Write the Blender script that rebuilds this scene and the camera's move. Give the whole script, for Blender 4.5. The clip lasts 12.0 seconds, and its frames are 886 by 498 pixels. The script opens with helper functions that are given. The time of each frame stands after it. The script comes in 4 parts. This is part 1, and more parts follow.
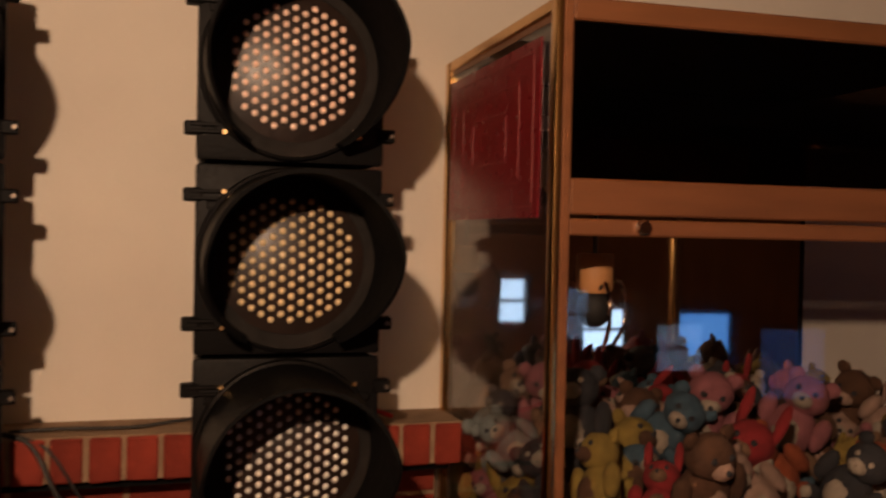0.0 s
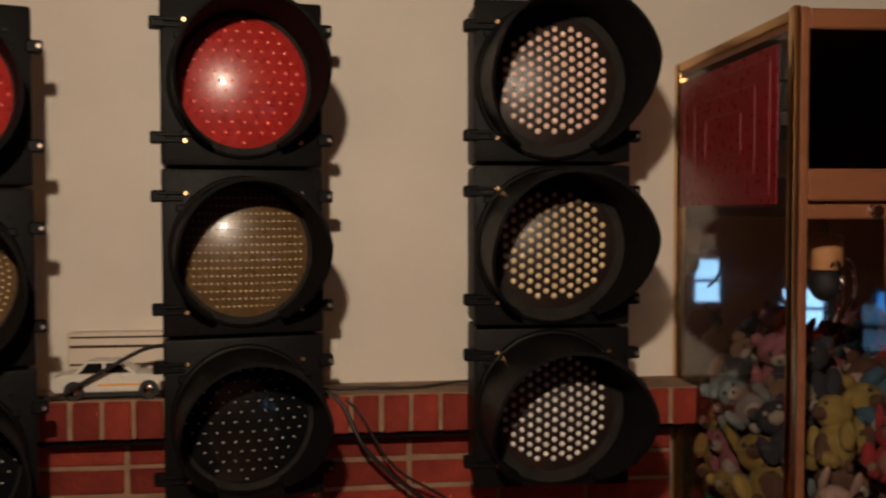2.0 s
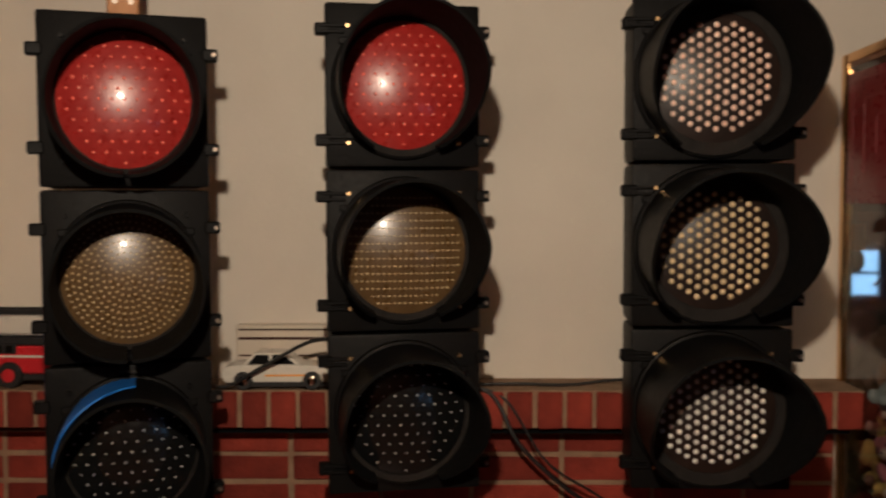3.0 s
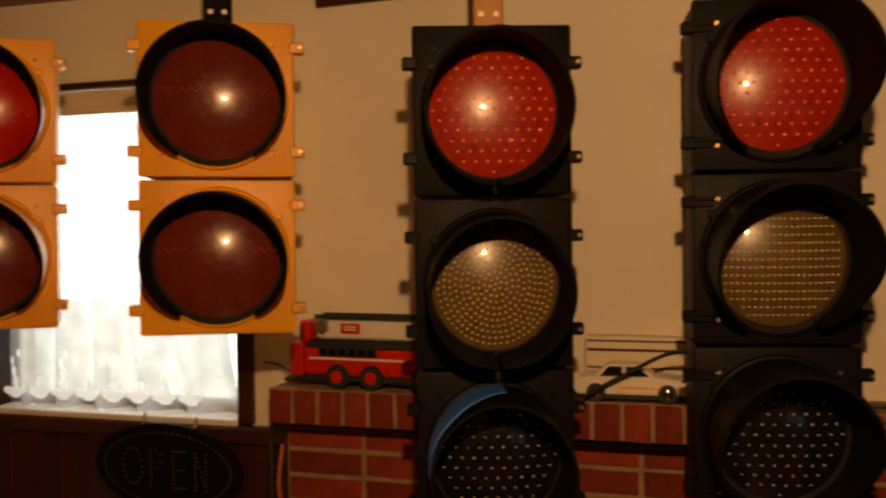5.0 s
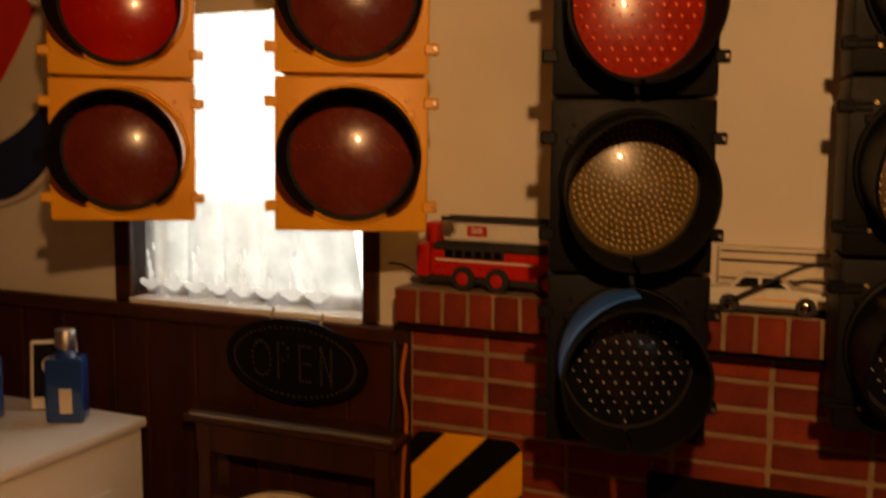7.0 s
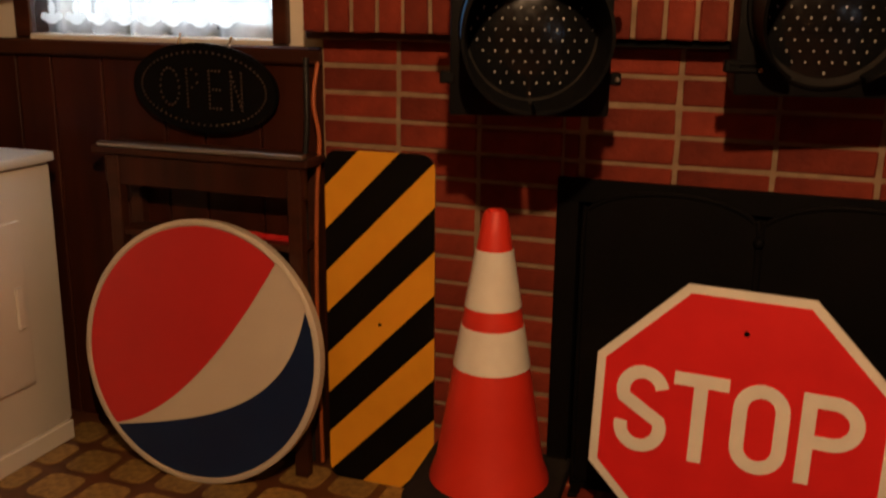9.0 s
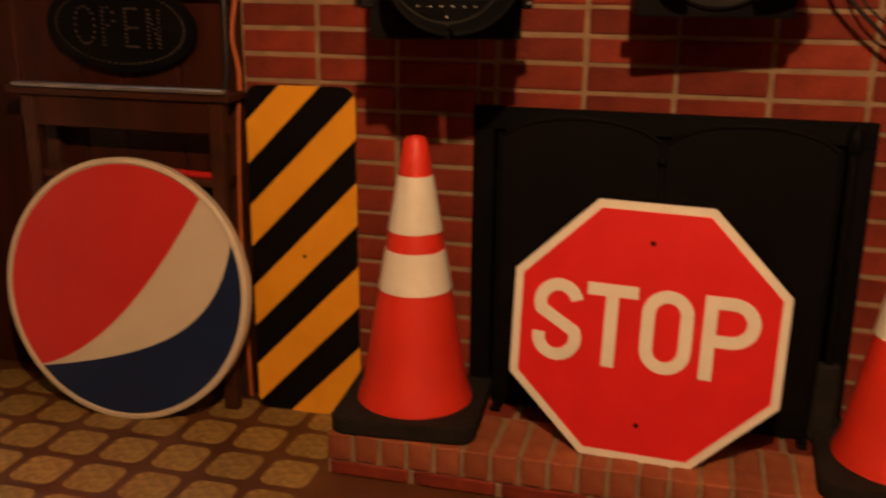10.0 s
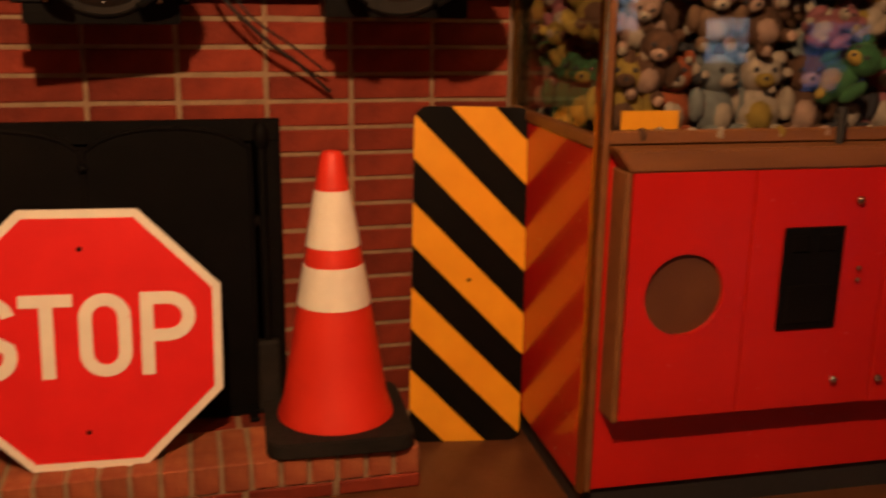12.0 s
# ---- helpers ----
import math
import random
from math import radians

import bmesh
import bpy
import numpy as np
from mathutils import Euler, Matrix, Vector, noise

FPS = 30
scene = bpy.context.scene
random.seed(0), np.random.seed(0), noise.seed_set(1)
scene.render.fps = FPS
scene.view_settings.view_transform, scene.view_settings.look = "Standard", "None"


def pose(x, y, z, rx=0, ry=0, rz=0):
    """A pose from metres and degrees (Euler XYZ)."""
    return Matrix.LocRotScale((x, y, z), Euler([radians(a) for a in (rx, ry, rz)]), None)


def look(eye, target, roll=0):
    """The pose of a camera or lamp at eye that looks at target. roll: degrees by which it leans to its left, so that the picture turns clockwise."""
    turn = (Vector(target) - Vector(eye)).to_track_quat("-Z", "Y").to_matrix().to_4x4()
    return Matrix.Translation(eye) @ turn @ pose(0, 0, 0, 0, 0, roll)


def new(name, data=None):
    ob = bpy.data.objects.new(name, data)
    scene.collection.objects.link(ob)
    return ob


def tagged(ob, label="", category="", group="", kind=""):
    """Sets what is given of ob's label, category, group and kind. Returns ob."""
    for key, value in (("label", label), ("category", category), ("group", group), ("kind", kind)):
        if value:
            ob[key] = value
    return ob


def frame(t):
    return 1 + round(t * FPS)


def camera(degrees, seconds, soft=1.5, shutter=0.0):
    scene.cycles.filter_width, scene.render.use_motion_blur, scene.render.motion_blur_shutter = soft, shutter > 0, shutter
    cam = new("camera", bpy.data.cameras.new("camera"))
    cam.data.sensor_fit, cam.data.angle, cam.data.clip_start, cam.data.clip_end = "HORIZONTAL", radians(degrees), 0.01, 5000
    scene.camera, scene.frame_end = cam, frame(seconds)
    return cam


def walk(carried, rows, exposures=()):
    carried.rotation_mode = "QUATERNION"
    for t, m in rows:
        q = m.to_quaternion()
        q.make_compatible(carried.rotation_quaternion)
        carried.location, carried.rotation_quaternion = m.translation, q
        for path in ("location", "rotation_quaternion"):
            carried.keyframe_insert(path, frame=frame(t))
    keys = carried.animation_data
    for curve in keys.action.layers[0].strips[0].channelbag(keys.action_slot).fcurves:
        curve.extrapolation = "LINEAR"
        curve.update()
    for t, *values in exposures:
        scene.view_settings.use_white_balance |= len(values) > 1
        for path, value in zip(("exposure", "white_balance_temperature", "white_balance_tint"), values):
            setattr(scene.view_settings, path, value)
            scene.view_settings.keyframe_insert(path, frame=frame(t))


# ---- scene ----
cam = camera(49.9, 12.0, soft=2.2, shutter=0.5)
PATH = [
    (0, (0.935, -1.963, 1.707), (1.532, -0.054, 1.673), 1.2),
    (0.5, (0.856, -2.043, 1.717), (1.36, -0.109, 1.634), 1.2),
    (1, (0.788, -2.107, 1.723), (1.231, -0.158, 1.652), 0.6),
    (1.5, (0.739, -2.163, 1.727), (1.104, -0.199, 1.644), -0.0),
    (2, (0.722, -2.206, 1.718), (0.96, -0.221, 1.644), -0.1),
    (2.5, (0.711, -2.234, 1.719), (0.788, -0.237, 1.658), -0.5),
    (3, (0.679, -2.221, 1.746), (0.633, -0.224, 1.643), -0.2),
    (3.5, (0.685, -2.212, 1.728), (0.452, -0.227, 1.647), -0.0),
    (3.7, (0.621, -2.204, 1.731), (0.375, -0.221, 1.648), 0.0),
    (5.3, (0.476, -2.208, 1.72), (-0.208, -0.33, 1.662), -0.8),
    (5.5, (0.467, -2.206, 1.73), (-0.264, -0.346, 1.665), -0.7),
    (6, (0.447, -2.22, 1.724), (-0.38, -0.4, 1.663), -0.2),
    (6.5, (0.44, -2.227, 1.717), (-0.416, -0.421, 1.646), 0.0),
    (7, (0.419, -2.213, 1.688), (-0.373, -0.391, 1.458), 0.4),
    (7.5, (0.427, -2.187, 1.67), (-0.251, -0.336, 1.336), 0.4),
    (7.7, (0.461, -2.162, 1.65), (-0.198, -0.311, 1.275), 0.4),
    (9.3, (0.518, -2.235, 1.253), (-0.15, -0.421, 0.737), 0.8),
    (9.5, (0.513, -2.259, 1.24), (-0.107, -0.432, 0.713), 1.0),
    (10, (0.529, -2.324, 1.217), (0.04, -0.466, 0.661), 0.6),
    (10.5, (0.548, -2.395, 1.184), (0.366, -0.487, 0.614), 0.9),
    (11, (0.588, -2.421, 1.162), (0.659, -0.5, 0.612), 0.9),
    (11.5, (0.634, -2.424, 1.172), (0.951, -0.523, 0.639), 1.0),
    (12, (0.719, -2.436, 1.194), (1.217, -0.566, 0.69), 0.8),
]
walk(cam, [(t, look(eye, target, roll)) for t, eye, target, roll in PATH], exposures=[(0.0, 0.55, 5500, 20), (1.5, 0.45, 4750, 10), (2.5, 0.38, 4420, 4), (3.7, 0.25, 4450, 4), (5.3, -0.12, 9000, 20), (7.7, -0.1, 8600, 20), (9.3, 0.55, 6300, 16), (10.5, 1.0, 6800, 18), (12.0, 1.12, 6900, 22)])

# ---- world, lamps, exposure ----
FLOOR = 0.02
world = bpy.data.worlds.new("world")
scene.world = world
world.use_nodes = True
world.node_tree.nodes["Background"].inputs[0].default_value = (0.55, 0.68, 0.9, 1)
world.node_tree.nodes["Background"].inputs[1].default_value = 0.3


def point_lamp(name, place, watts, colour, radius):
    data = bpy.data.lights.new(name, "POINT")
    data.energy, data.color, data.shadow_soft_size = watts, colour, radius
    ob = new(name, data)
    ob.location = place
    return ob


def area_lamp(name, m, sx, sy, watts, colour):
    data = bpy.data.lights.new(name, "AREA")
    data.shape, data.size, data.size_y, data.energy, data.color = "RECTANGLE", sx, sy, watts, colour
    ob = new(name, data)
    ob.matrix_world = m
    return ob


point_lamp("ceiling_bulb_light", (0.585, -2.30, 2.225), 104, (1.0, 0.62, 0.31), 0.03)
area_lamp("window_daylight", look((-1.20, 0.125, 1.63), (-1.20, -2.0, 1.1)), 0.70, 0.8, 2.5, (0.75, 0.87, 1.0))

# ---- materials ----


def mat(name, c1, c2=None, rough=0.6, metal=0.0, scale=8.0, bump=0.0, fine=60.0, coat=0.0, spec=0.5, rand=0.0, trans=0.0, alpha=1.0, stretch=None):
    m = bpy.data.materials.new(name)
    m.use_nodes = True
    nt = m.node_tree
    b = nt.nodes["Principled BSDF"]
    b.inputs["Roughness"].default_value = rough
    b.inputs["Metallic"].default_value = metal
    b.inputs["Coat Weight"].default_value = coat
    b.inputs["Coat Roughness"].default_value = 0.06
    b.inputs["Specular IOR Level"].default_value = spec
    b.inputs["Transmission Weight"].default_value = trans
    b.inputs["Alpha"].default_value = alpha
    c2 = c2 or tuple(v * 0.75 for v in c1)
    tc = nt.nodes.new("ShaderNodeTexCoord")
    mp = nt.nodes.new("ShaderNodeMapping")
    nt.links.new(tc.outputs["Object"], mp.inputs[0])
    if stretch:
        mp.inputs["Scale"].default_value = stretch
    n = nt.nodes.new("ShaderNodeTexNoise")
    n.inputs["Scale"].default_value, n.inputs["Detail"].default_value = scale, 6
    nf = nt.nodes.new("ShaderNodeTexNoise")
    nf.inputs["Scale"].default_value, nf.inputs["Detail"].default_value = fine, 3
    nt.links.new(mp.outputs[0], n.inputs["Vector"])
    nt.links.new(mp.outputs[0], nf.inputs["Vector"])
    r = nt.nodes.new("ShaderNodeValToRGB")
    r.color_ramp.elements[0].position, r.color_ramp.elements[1].position = 0.3, 0.7
    r.color_ramp.elements[0].color, r.color_ramp.elements[1].color = (*c2, 1), (*c1, 1)
    nt.links.new(n.outputs[0], r.inputs[0])
    col = r.outputs[0]
    if rand:
        oi = nt.nodes.new("ShaderNodeObjectInfo")
        mr = nt.nodes.new("ShaderNodeMapRange")
        mr.inputs["To Min"].default_value, mr.inputs["To Max"].default_value = 1 - rand, 1 + rand
        nt.links.new(oi.outputs["Random"], mr.inputs[0])
        hs = nt.nodes.new("ShaderNodeHueSaturation")
        nt.links.new(mr.outputs[0], hs.inputs["Value"])
        nt.links.new(col, hs.inputs["Color"])
        col = hs.outputs[0]
    nt.links.new(col, b.inputs["Base Color"])
    rr = nt.nodes.new("ShaderNodeMapRange")
    rr.inputs["To Min"].default_value, rr.inputs["To Max"].default_value = max(0.02, rough - 0.12 * (rough > 0.1)), min(1, rough + 0.12 * (rough > 0.1))
    nt.links.new(nf.outputs[0], rr.inputs[0])
    nt.links.new(rr.outputs[0], b.inputs["Roughness"])
    if bump:
        bp = nt.nodes.new("ShaderNodeBump")
        bp.inputs["Strength"].default_value, bp.inputs["Distance"].default_value = bump, 0.004
        nt.links.new(nf.outputs[0], bp.inputs["Height"])
        nt.links.new(bp.outputs[0], b.inputs["Normal"])
    return m


def glow(name, colour, strength):
    m = bpy.data.materials.new(name)
    m.use_nodes = True
    b = m.node_tree.nodes["Principled BSDF"]
    b.inputs["Base Color"].default_value = (*colour, 1)
    b.inputs["Emission Color"].default_value = (*colour, 1)
    b.inputs["Emission Strength"].default_value = strength
    return m


def pane_glass(name, tint=(1, 1, 1), see=0.93):
    # thin pane: clear, with a gloss that grows at grazing angles
    m = bpy.data.materials.new(name)
    m.use_nodes = True
    nt = m.node_tree
    nt.nodes.clear()
    out = nt.nodes.new("ShaderNodeOutputMaterial")
    mix = nt.nodes.new("ShaderNodeMixShader")
    tr = nt.nodes.new("ShaderNodeBsdfTransparent")
    gl = nt.nodes.new("ShaderNodeBsdfGlossy")
    lw = nt.nodes.new("ShaderNodeLayerWeight")
    lw.inputs["Blend"].default_value = 0.5
    pw, fr = nt.nodes.new("ShaderNodeMath"), nt.nodes.new("ShaderNodeMath")
    pw.operation, pw.inputs[1].default_value = "POWER", 4.5
    fr.operation, fr.inputs[1].default_value, fr.inputs[2].default_value = "MULTIPLY_ADD", 0.85, 0.018
    nt.links.new(lw.outputs["Facing"], pw.inputs[0])
    nt.links.new(pw.outputs[0], fr.inputs[0])
    gl.inputs["Roughness"].default_value = 0.015
    tr.inputs[0].default_value = tuple(v * see for v in tint) + (1,)
    nt.links.new(fr.outputs[0], mix.inputs[0])
    nt.links.new(tr.outputs[0], mix.inputs[1])
    nt.links.new(gl.outputs[0], mix.inputs[2])
    nt.links.new(mix.outputs[0], out.inputs[0])
    return m


def sheer(name, white=0.8, through_light=0.6, low=0.10, high=0.30):
    m = bpy.data.materials.new(name)
    m.use_nodes = True
    nt = m.node_tree
    nt.nodes.clear()
    out = nt.nodes.new("ShaderNodeOutputMaterial")
    df, tl, tp = nt.nodes.new("ShaderNodeBsdfDiffuse"), nt.nodes.new("ShaderNodeBsdfTranslucent"), nt.nodes.new("ShaderNodeBsdfTransparent")
    m1, m2 = nt.nodes.new("ShaderNodeMixShader"), nt.nodes.new("ShaderNodeMixShader")
    df.inputs[0].default_value = tl.inputs[0].default_value = (white, white * 1.02, white, 1)
    n = nt.nodes.new("ShaderNodeTexNoise")
    n.inputs["Scale"].default_value, n.inputs["Detail"].default_value = 22, 5
    tc = nt.nodes.new("ShaderNodeTexCoord")
    nt.links.new(tc.outputs["Object"], n.inputs["Vector"])
    r = nt.nodes.new("ShaderNodeMapRange")
    r.inputs["From Min"].default_value, r.inputs["From Max"].default_value = 0.35, 0.65
    r.inputs["To Min"].default_value, r.inputs["To Max"].default_value = low, high
    nt.links.new(n.outputs[0], r.inputs[0])
    m1.inputs[0].default_value = through_light
    nt.links.new(df.outputs[0], m1.inputs[1])
    nt.links.new(tl.outputs[0], m1.inputs[2])
    nt.links.new(r.outputs[0], m2.inputs[0])
    nt.links.new(m1.outputs[0], m2.inputs[1])
    nt.links.new(tp.outputs[0], m2.inputs[2])
    nt.links.new(m2.outputs[0], out.inputs[0])
    return m


PLASTER = mat("plaster", (0.74, 0.68, 0.58), (0.66, 0.60, 0.51), 0.8, scale=3, bump=0.25, fine=45)
CEIL = mat("ceiling_paint", (0.34, 0.24, 0.14), (0.28, 0.19, 0.105), 0.85, scale=4, bump=0.3, fine=50)
BRICK = mat("red_brick", (0.235, 0.033, 0.014), (0.135, 0.018, 0.009), 0.8, spec=0.25, scale=14, bump=0.6, fine=90, rand=0.28)
HEARTHB = mat("worn_hearth_brick", (0.36, 0.11, 0.045), (0.24, 0.055, 0.024), 0.75, spec=0.3, scale=22, bump=0.6, fine=90, rand=0.2)
MORTAR = mat("mortar", (0.31, 0.21, 0.125), (0.21, 0.135, 0.08), 0.9, spec=0.2, scale=20, bump=0.6, fine=120)
SOOT = mat("sooty_firebrick", (0.02, 0.014, 0.011), (0.008, 0.006, 0.005), 0.95, spec=0.1, scale=9, bump=0.5)
IRON = mat("black_iron", (0.0035, 0.003, 0.003), (0.002, 0.002, 0.002), 0.65, spec=0.08, scale=12, bump=0.2)
BLACKP = mat("black_polycarbonate", (0.0065, 0.006, 0.0058), (0.004, 0.0038, 0.0037), 0.48, spec=0.085, scale=6, bump=0.12, fine=140)
VISOR_IN = mat("matt_black_visor", (0.006, 0.006, 0.006), (0.004, 0.004, 0.004), 0.75, spec=0.08, scale=8, bump=0.1)
YELLOWP = mat("federal_yellow_paint", (0.80, 0.36, 0.035), (0.66, 0.27, 0.025), 0.45, scale=5, bump=0.12, fine=120)
BRASS = mat("brass_screw", (0.85, 0.6, 0.28), (0.6, 0.4, 0.18), 0.25, metal=1.0)
WORNS = mat("dull_bolt_steel", (0.30, 0.25, 0.20), (0.18, 0.15, 0.12), 0.4, metal=1.0)
STEEL = mat("plated_steel", (0.7, 0.66, 0.6), (0.5, 0.47, 0.43), 0.25, metal=1.0)
WOODP = mat("dark_wood_panelling", (0.055, 0.013, 0.005), (0.025, 0.007, 0.003), 0.4, spec=0.25, scale=3, bump=0.15, fine=40, stretch=(6, 6, 0.6))
ROOMW = mat("amber_wood_panelling", (0.17, 0.062, 0.018), (0.10, 0.035, 0.010), 0.45, spec=0.25, scale=3, bump=0.1, fine=40, stretch=(6, 6, 0.5))
WOODT = mat("dark_wood_trim", (0.06, 0.018, 0.008), (0.03, 0.010, 0.005), 0.4, spec=0.3, scale=4, stretch=(0.8, 6, 6), bump=0.1)
BLOCKW = mat("pine_block", (0.55, 0.27, 0.09), (0.42, 0.19, 0.06), 0.6, scale=5, stretch=(6, 6, 0.7))
WHITEE = mat("white_enamel", (0.74, 0.72, 0.66), (0.68, 0.65, 0.58), 0.35, scale=3, bump=0.03)
WHITES = mat("white_reflective_sheeting", (0.86, 0.82, 0.72), (0.80, 0.75, 0.65), 0.5, scale=20)
REDS = mat("red_sign_sheeting", (0.80, 0.020, 0.018), (0.72, 0.015, 0.015), 0.45, scale=10, fine=200, bump=0.05)
YELS = mat("yellow_sign_sheeting", (0.88, 0.40, 0.02), (0.80, 0.34, 0.015), 0.42, scale=10, fine=200, bump=0.05)
BLKS = mat("black_sign_ink", (0.004, 0.0035, 0.0035), (0.003, 0.003, 0.003), 0.5, scale=10, spec=0.1)
SIGNR = mat("red_sign_plastic", (0.62, 0.03, 0.028), (0.55, 0.024, 0.024), 0.4, scale=4)
SIGNB = mat("navy_sign_plastic", (0.005, 0.020, 0.075), (0.004, 0.015, 0.06), 0.4, scale=4)
SIGNW = mat("white_sign_plastic", (0.66, 0.58, 0.46), (0.58, 0.50, 0.40), 0.45, scale=4)
ALU = mat("aluminium", (0.62, 0.6, 0.57), (0.5, 0.48, 0.45), 0.35, metal=1.0)
CONEO = mat("orange_cone_pvc", (0.80, 0.040, 0.016), (0.68, 0.030, 0.013), 0.5, scale=7, bump=0.1)
RUBBER = mat("black_rubber", (0.010, 0.009, 0.008), (0.018, 0.015, 0.013), 0.8, spec=0.2, scale=15, bump=0.4)
GOLD = mat("brass_anodised_aluminium", (0.75, 0.46, 0.16), (0.62, 0.37, 0.12), 0.22, metal=1.0, stretch=(20, 20, 1))
CABT = mat("tan_laminate", (0.20, 0.078, 0.026), (0.145, 0.056, 0.018), 0.4, scale=4, stretch=(1, 8, 8))
CABR = mat("glossy_red_laminate", (0.55, 0.015, 0.010), (0.48, 0.012, 0.008), 0.22, scale=4, coat=0.5)
DECALR = mat("dark_red_decal", (0.20, 0.008, 0.012), (0.15, 0.006, 0.009), 0.3, scale=5)
DECALL = mat("faded_decal_line", (0.26, 0.05, 0.05), (0.2, 0.03, 0.03), 0.4, scale=30)
DARKIN = mat("dark_interior", (0.008, 0.007, 0.006), (0.005, 0.004, 0.004), 0.8, spec=0.1)
RLENS = mat("red_lens", (0.36, 0.020, 0.010), (0.27, 0.013, 0.007), 0.30, scale=30, coat=0.35)
# brighter red lens: the glow of light passing through is put into its colour
RLENSLIT = mat("lit_red_lens", (0.46, 0.012, 0.008), (0.36, 0.008, 0.006), 0.24, scale=14, coat=0.7)
RLENS2 = mat("dark_red_lens", (0.15, 0.022, 0.012), (0.11, 0.014, 0.008), 0.26, scale=20, coat=0.7)
ALENS = mat("amber_lens", (0.125, 0.075, 0.026), (0.085, 0.05, 0.017), 0.30, scale=25, coat=0.35)
GLENS = mat("smoked_lens", (0.007, 0.007, 0.007), (0.005, 0.005, 0.005), 0.2, scale=25, coat=0.25)
CLENS = mat("dark_led_board", (0.025, 0.014, 0.010), (0.015, 0.01, 0.008), 0.4, scale=25)
DOTR = mat("red_led_bead", (0.85, 0.17, 0.10), (0.75, 0.13, 0.08), 0.15, coat=0.6)
DOTA = mat("amber_led_bead", (0.75, 0.60, 0.34), (0.65, 0.5, 0.26), 0.15, coat=0.6)
DOTW = mat("clear_led_bead", (0.8, 0.78, 0.72), (0.7, 0.68, 0.62), 0.12, coat=0.6)
DOTP = mat("pink_led_bead", (0.9, 0.66, 0.52), (0.8, 0.55, 0.42), 0.12, coat=0.6)
BLUEBAND = mat("blue_visor_band", (0.04, 0.17, 0.60), (0.03, 0.13, 0.48), 0.4)
TRUCKR = mat("toy_red_plastic", (0.55, 0.02, 0.02), (0.45, 0.015, 0.015), 0.3, coat=0.3)
TYRE = mat("toy_tyre", (0.015, 0.014, 0.014), rough=0.7)
TOYW = mat("toy_white_plastic", (0.72, 0.68, 0.6), (0.64, 0.6, 0.52), 0.3, coat=0.3)
CHROME = mat("chrome", (0.85, 0.83, 0.8), rough=0.08, metal=1.0)
CABLE = mat("black_cable", (0.014, 0.013, 0.012), rough=0.5)
CORD = mat("orange_cord", (0.5, 0.12, 0.03), rough=0.5)
GLASS = pane_glass("pane_glass")
SMOKE = pane_glass("smoked_glass", (0.75, 0.6, 0.45), 0.2)
SHEER = sheer("sheer_curtain", 0.42, 0.5, 0.14, 0.36)
LACE = sheer("white_lace", 0.92, 0.85, 0.0, 0.12)
DAY = glow("daylight_outside", (0.80, 0.90, 1.0), 5.0)
DAYLOW = glow("bright_garden", (0.68, 0.82, 0.86), 1.7)
DULL = mat("dull_led", (0.06, 0.03, 0.015), rough=0.6)
FARDAY = glow("far_daylight", (0.62, 0.85, 1.0), 1.6)
SCREEN = glow("blue_screen", (0.10, 0.28, 0.62), 1.0)
MIRROR = mat("mirror_back", (0.72, 0.69, 0.64), (0.66, 0.63, 0.58), 0.03, metal=1.0)
BLUEB = mat("blue_bottle_glass", (0.01, 0.05, 0.22), (0.008, 0.04, 0.17), 0.12, coat=0.5)
FLOORG = mat("vinyl_grout_brown", (0.12, 0.045, 0.018), (0.08, 0.028, 0.012), 0.4, scale=8)
FLOORT = mat("vinyl_tile_ochre", (0.40, 0.25, 0.075), (0.16, 0.09, 0.028), 0.38, scale=45, rand=0.12)

# ---- mesh helpers ----


def add_box(bm, x0, x1, y0, y1, z0, z1, bevel=0.0, seg=1):
    t = bmesh.new()
    m = Matrix.Translation(((x0 + x1) / 2, (y0 + y1) / 2, (z0 + z1) / 2)) @ Matrix.Diagonal((x1 - x0, y1 - y0, z1 - z0, 1))
    bmesh.ops.create_cube(t, size=1, matrix=m)
    if bevel:
        bmesh.ops.bevel(t, geom=t.edges[:], offset=bevel, segments=seg, affect="EDGES", profile=0.6)
    join_bm(bm, t)
    return bm


def join_bm(bm, t):
    me = bpy.data.meshes.new("tmp")
    t.to_mesh(me)
    t.free()
    bm.from_mesh(me)
    bpy.data.meshes.remove(me)


def box(*a, **k):
    return add_box(bmesh.new(), *a, **k)


def add_cyl(bm, p0, p1, r0, r1=None, n=20, caps=True):
    p0, p1 = Vector(p0), Vector(p1)
    d = p1 - p0
    m = Matrix.Translation((p0 + p1) / 2) @ d.to_track_quat("Z", "Y").to_matrix().to_4x4()
    bmesh.ops.create_cone(bm, cap_ends=caps, segments=n, radius1=r0, radius2=r0 if r1 is None else r1, depth=d.length, matrix=m)
    return bm


def cyl(*a, **k):
    return add_cyl(bmesh.new(), *a, **k)


def add_ball(bm, p, r, u=12, v=8, m=None):
    mm = Matrix.Translation(p) @ (m or Matrix.Identity(4)) @ Matrix.Diagonal((r, r, r, 1) if isinstance(r, (int, float)) else (*r, 1))
    bmesh.ops.create_uvsphere(bm, u_segments=u, v_segments=v, radius=1, matrix=mm)
    return bm


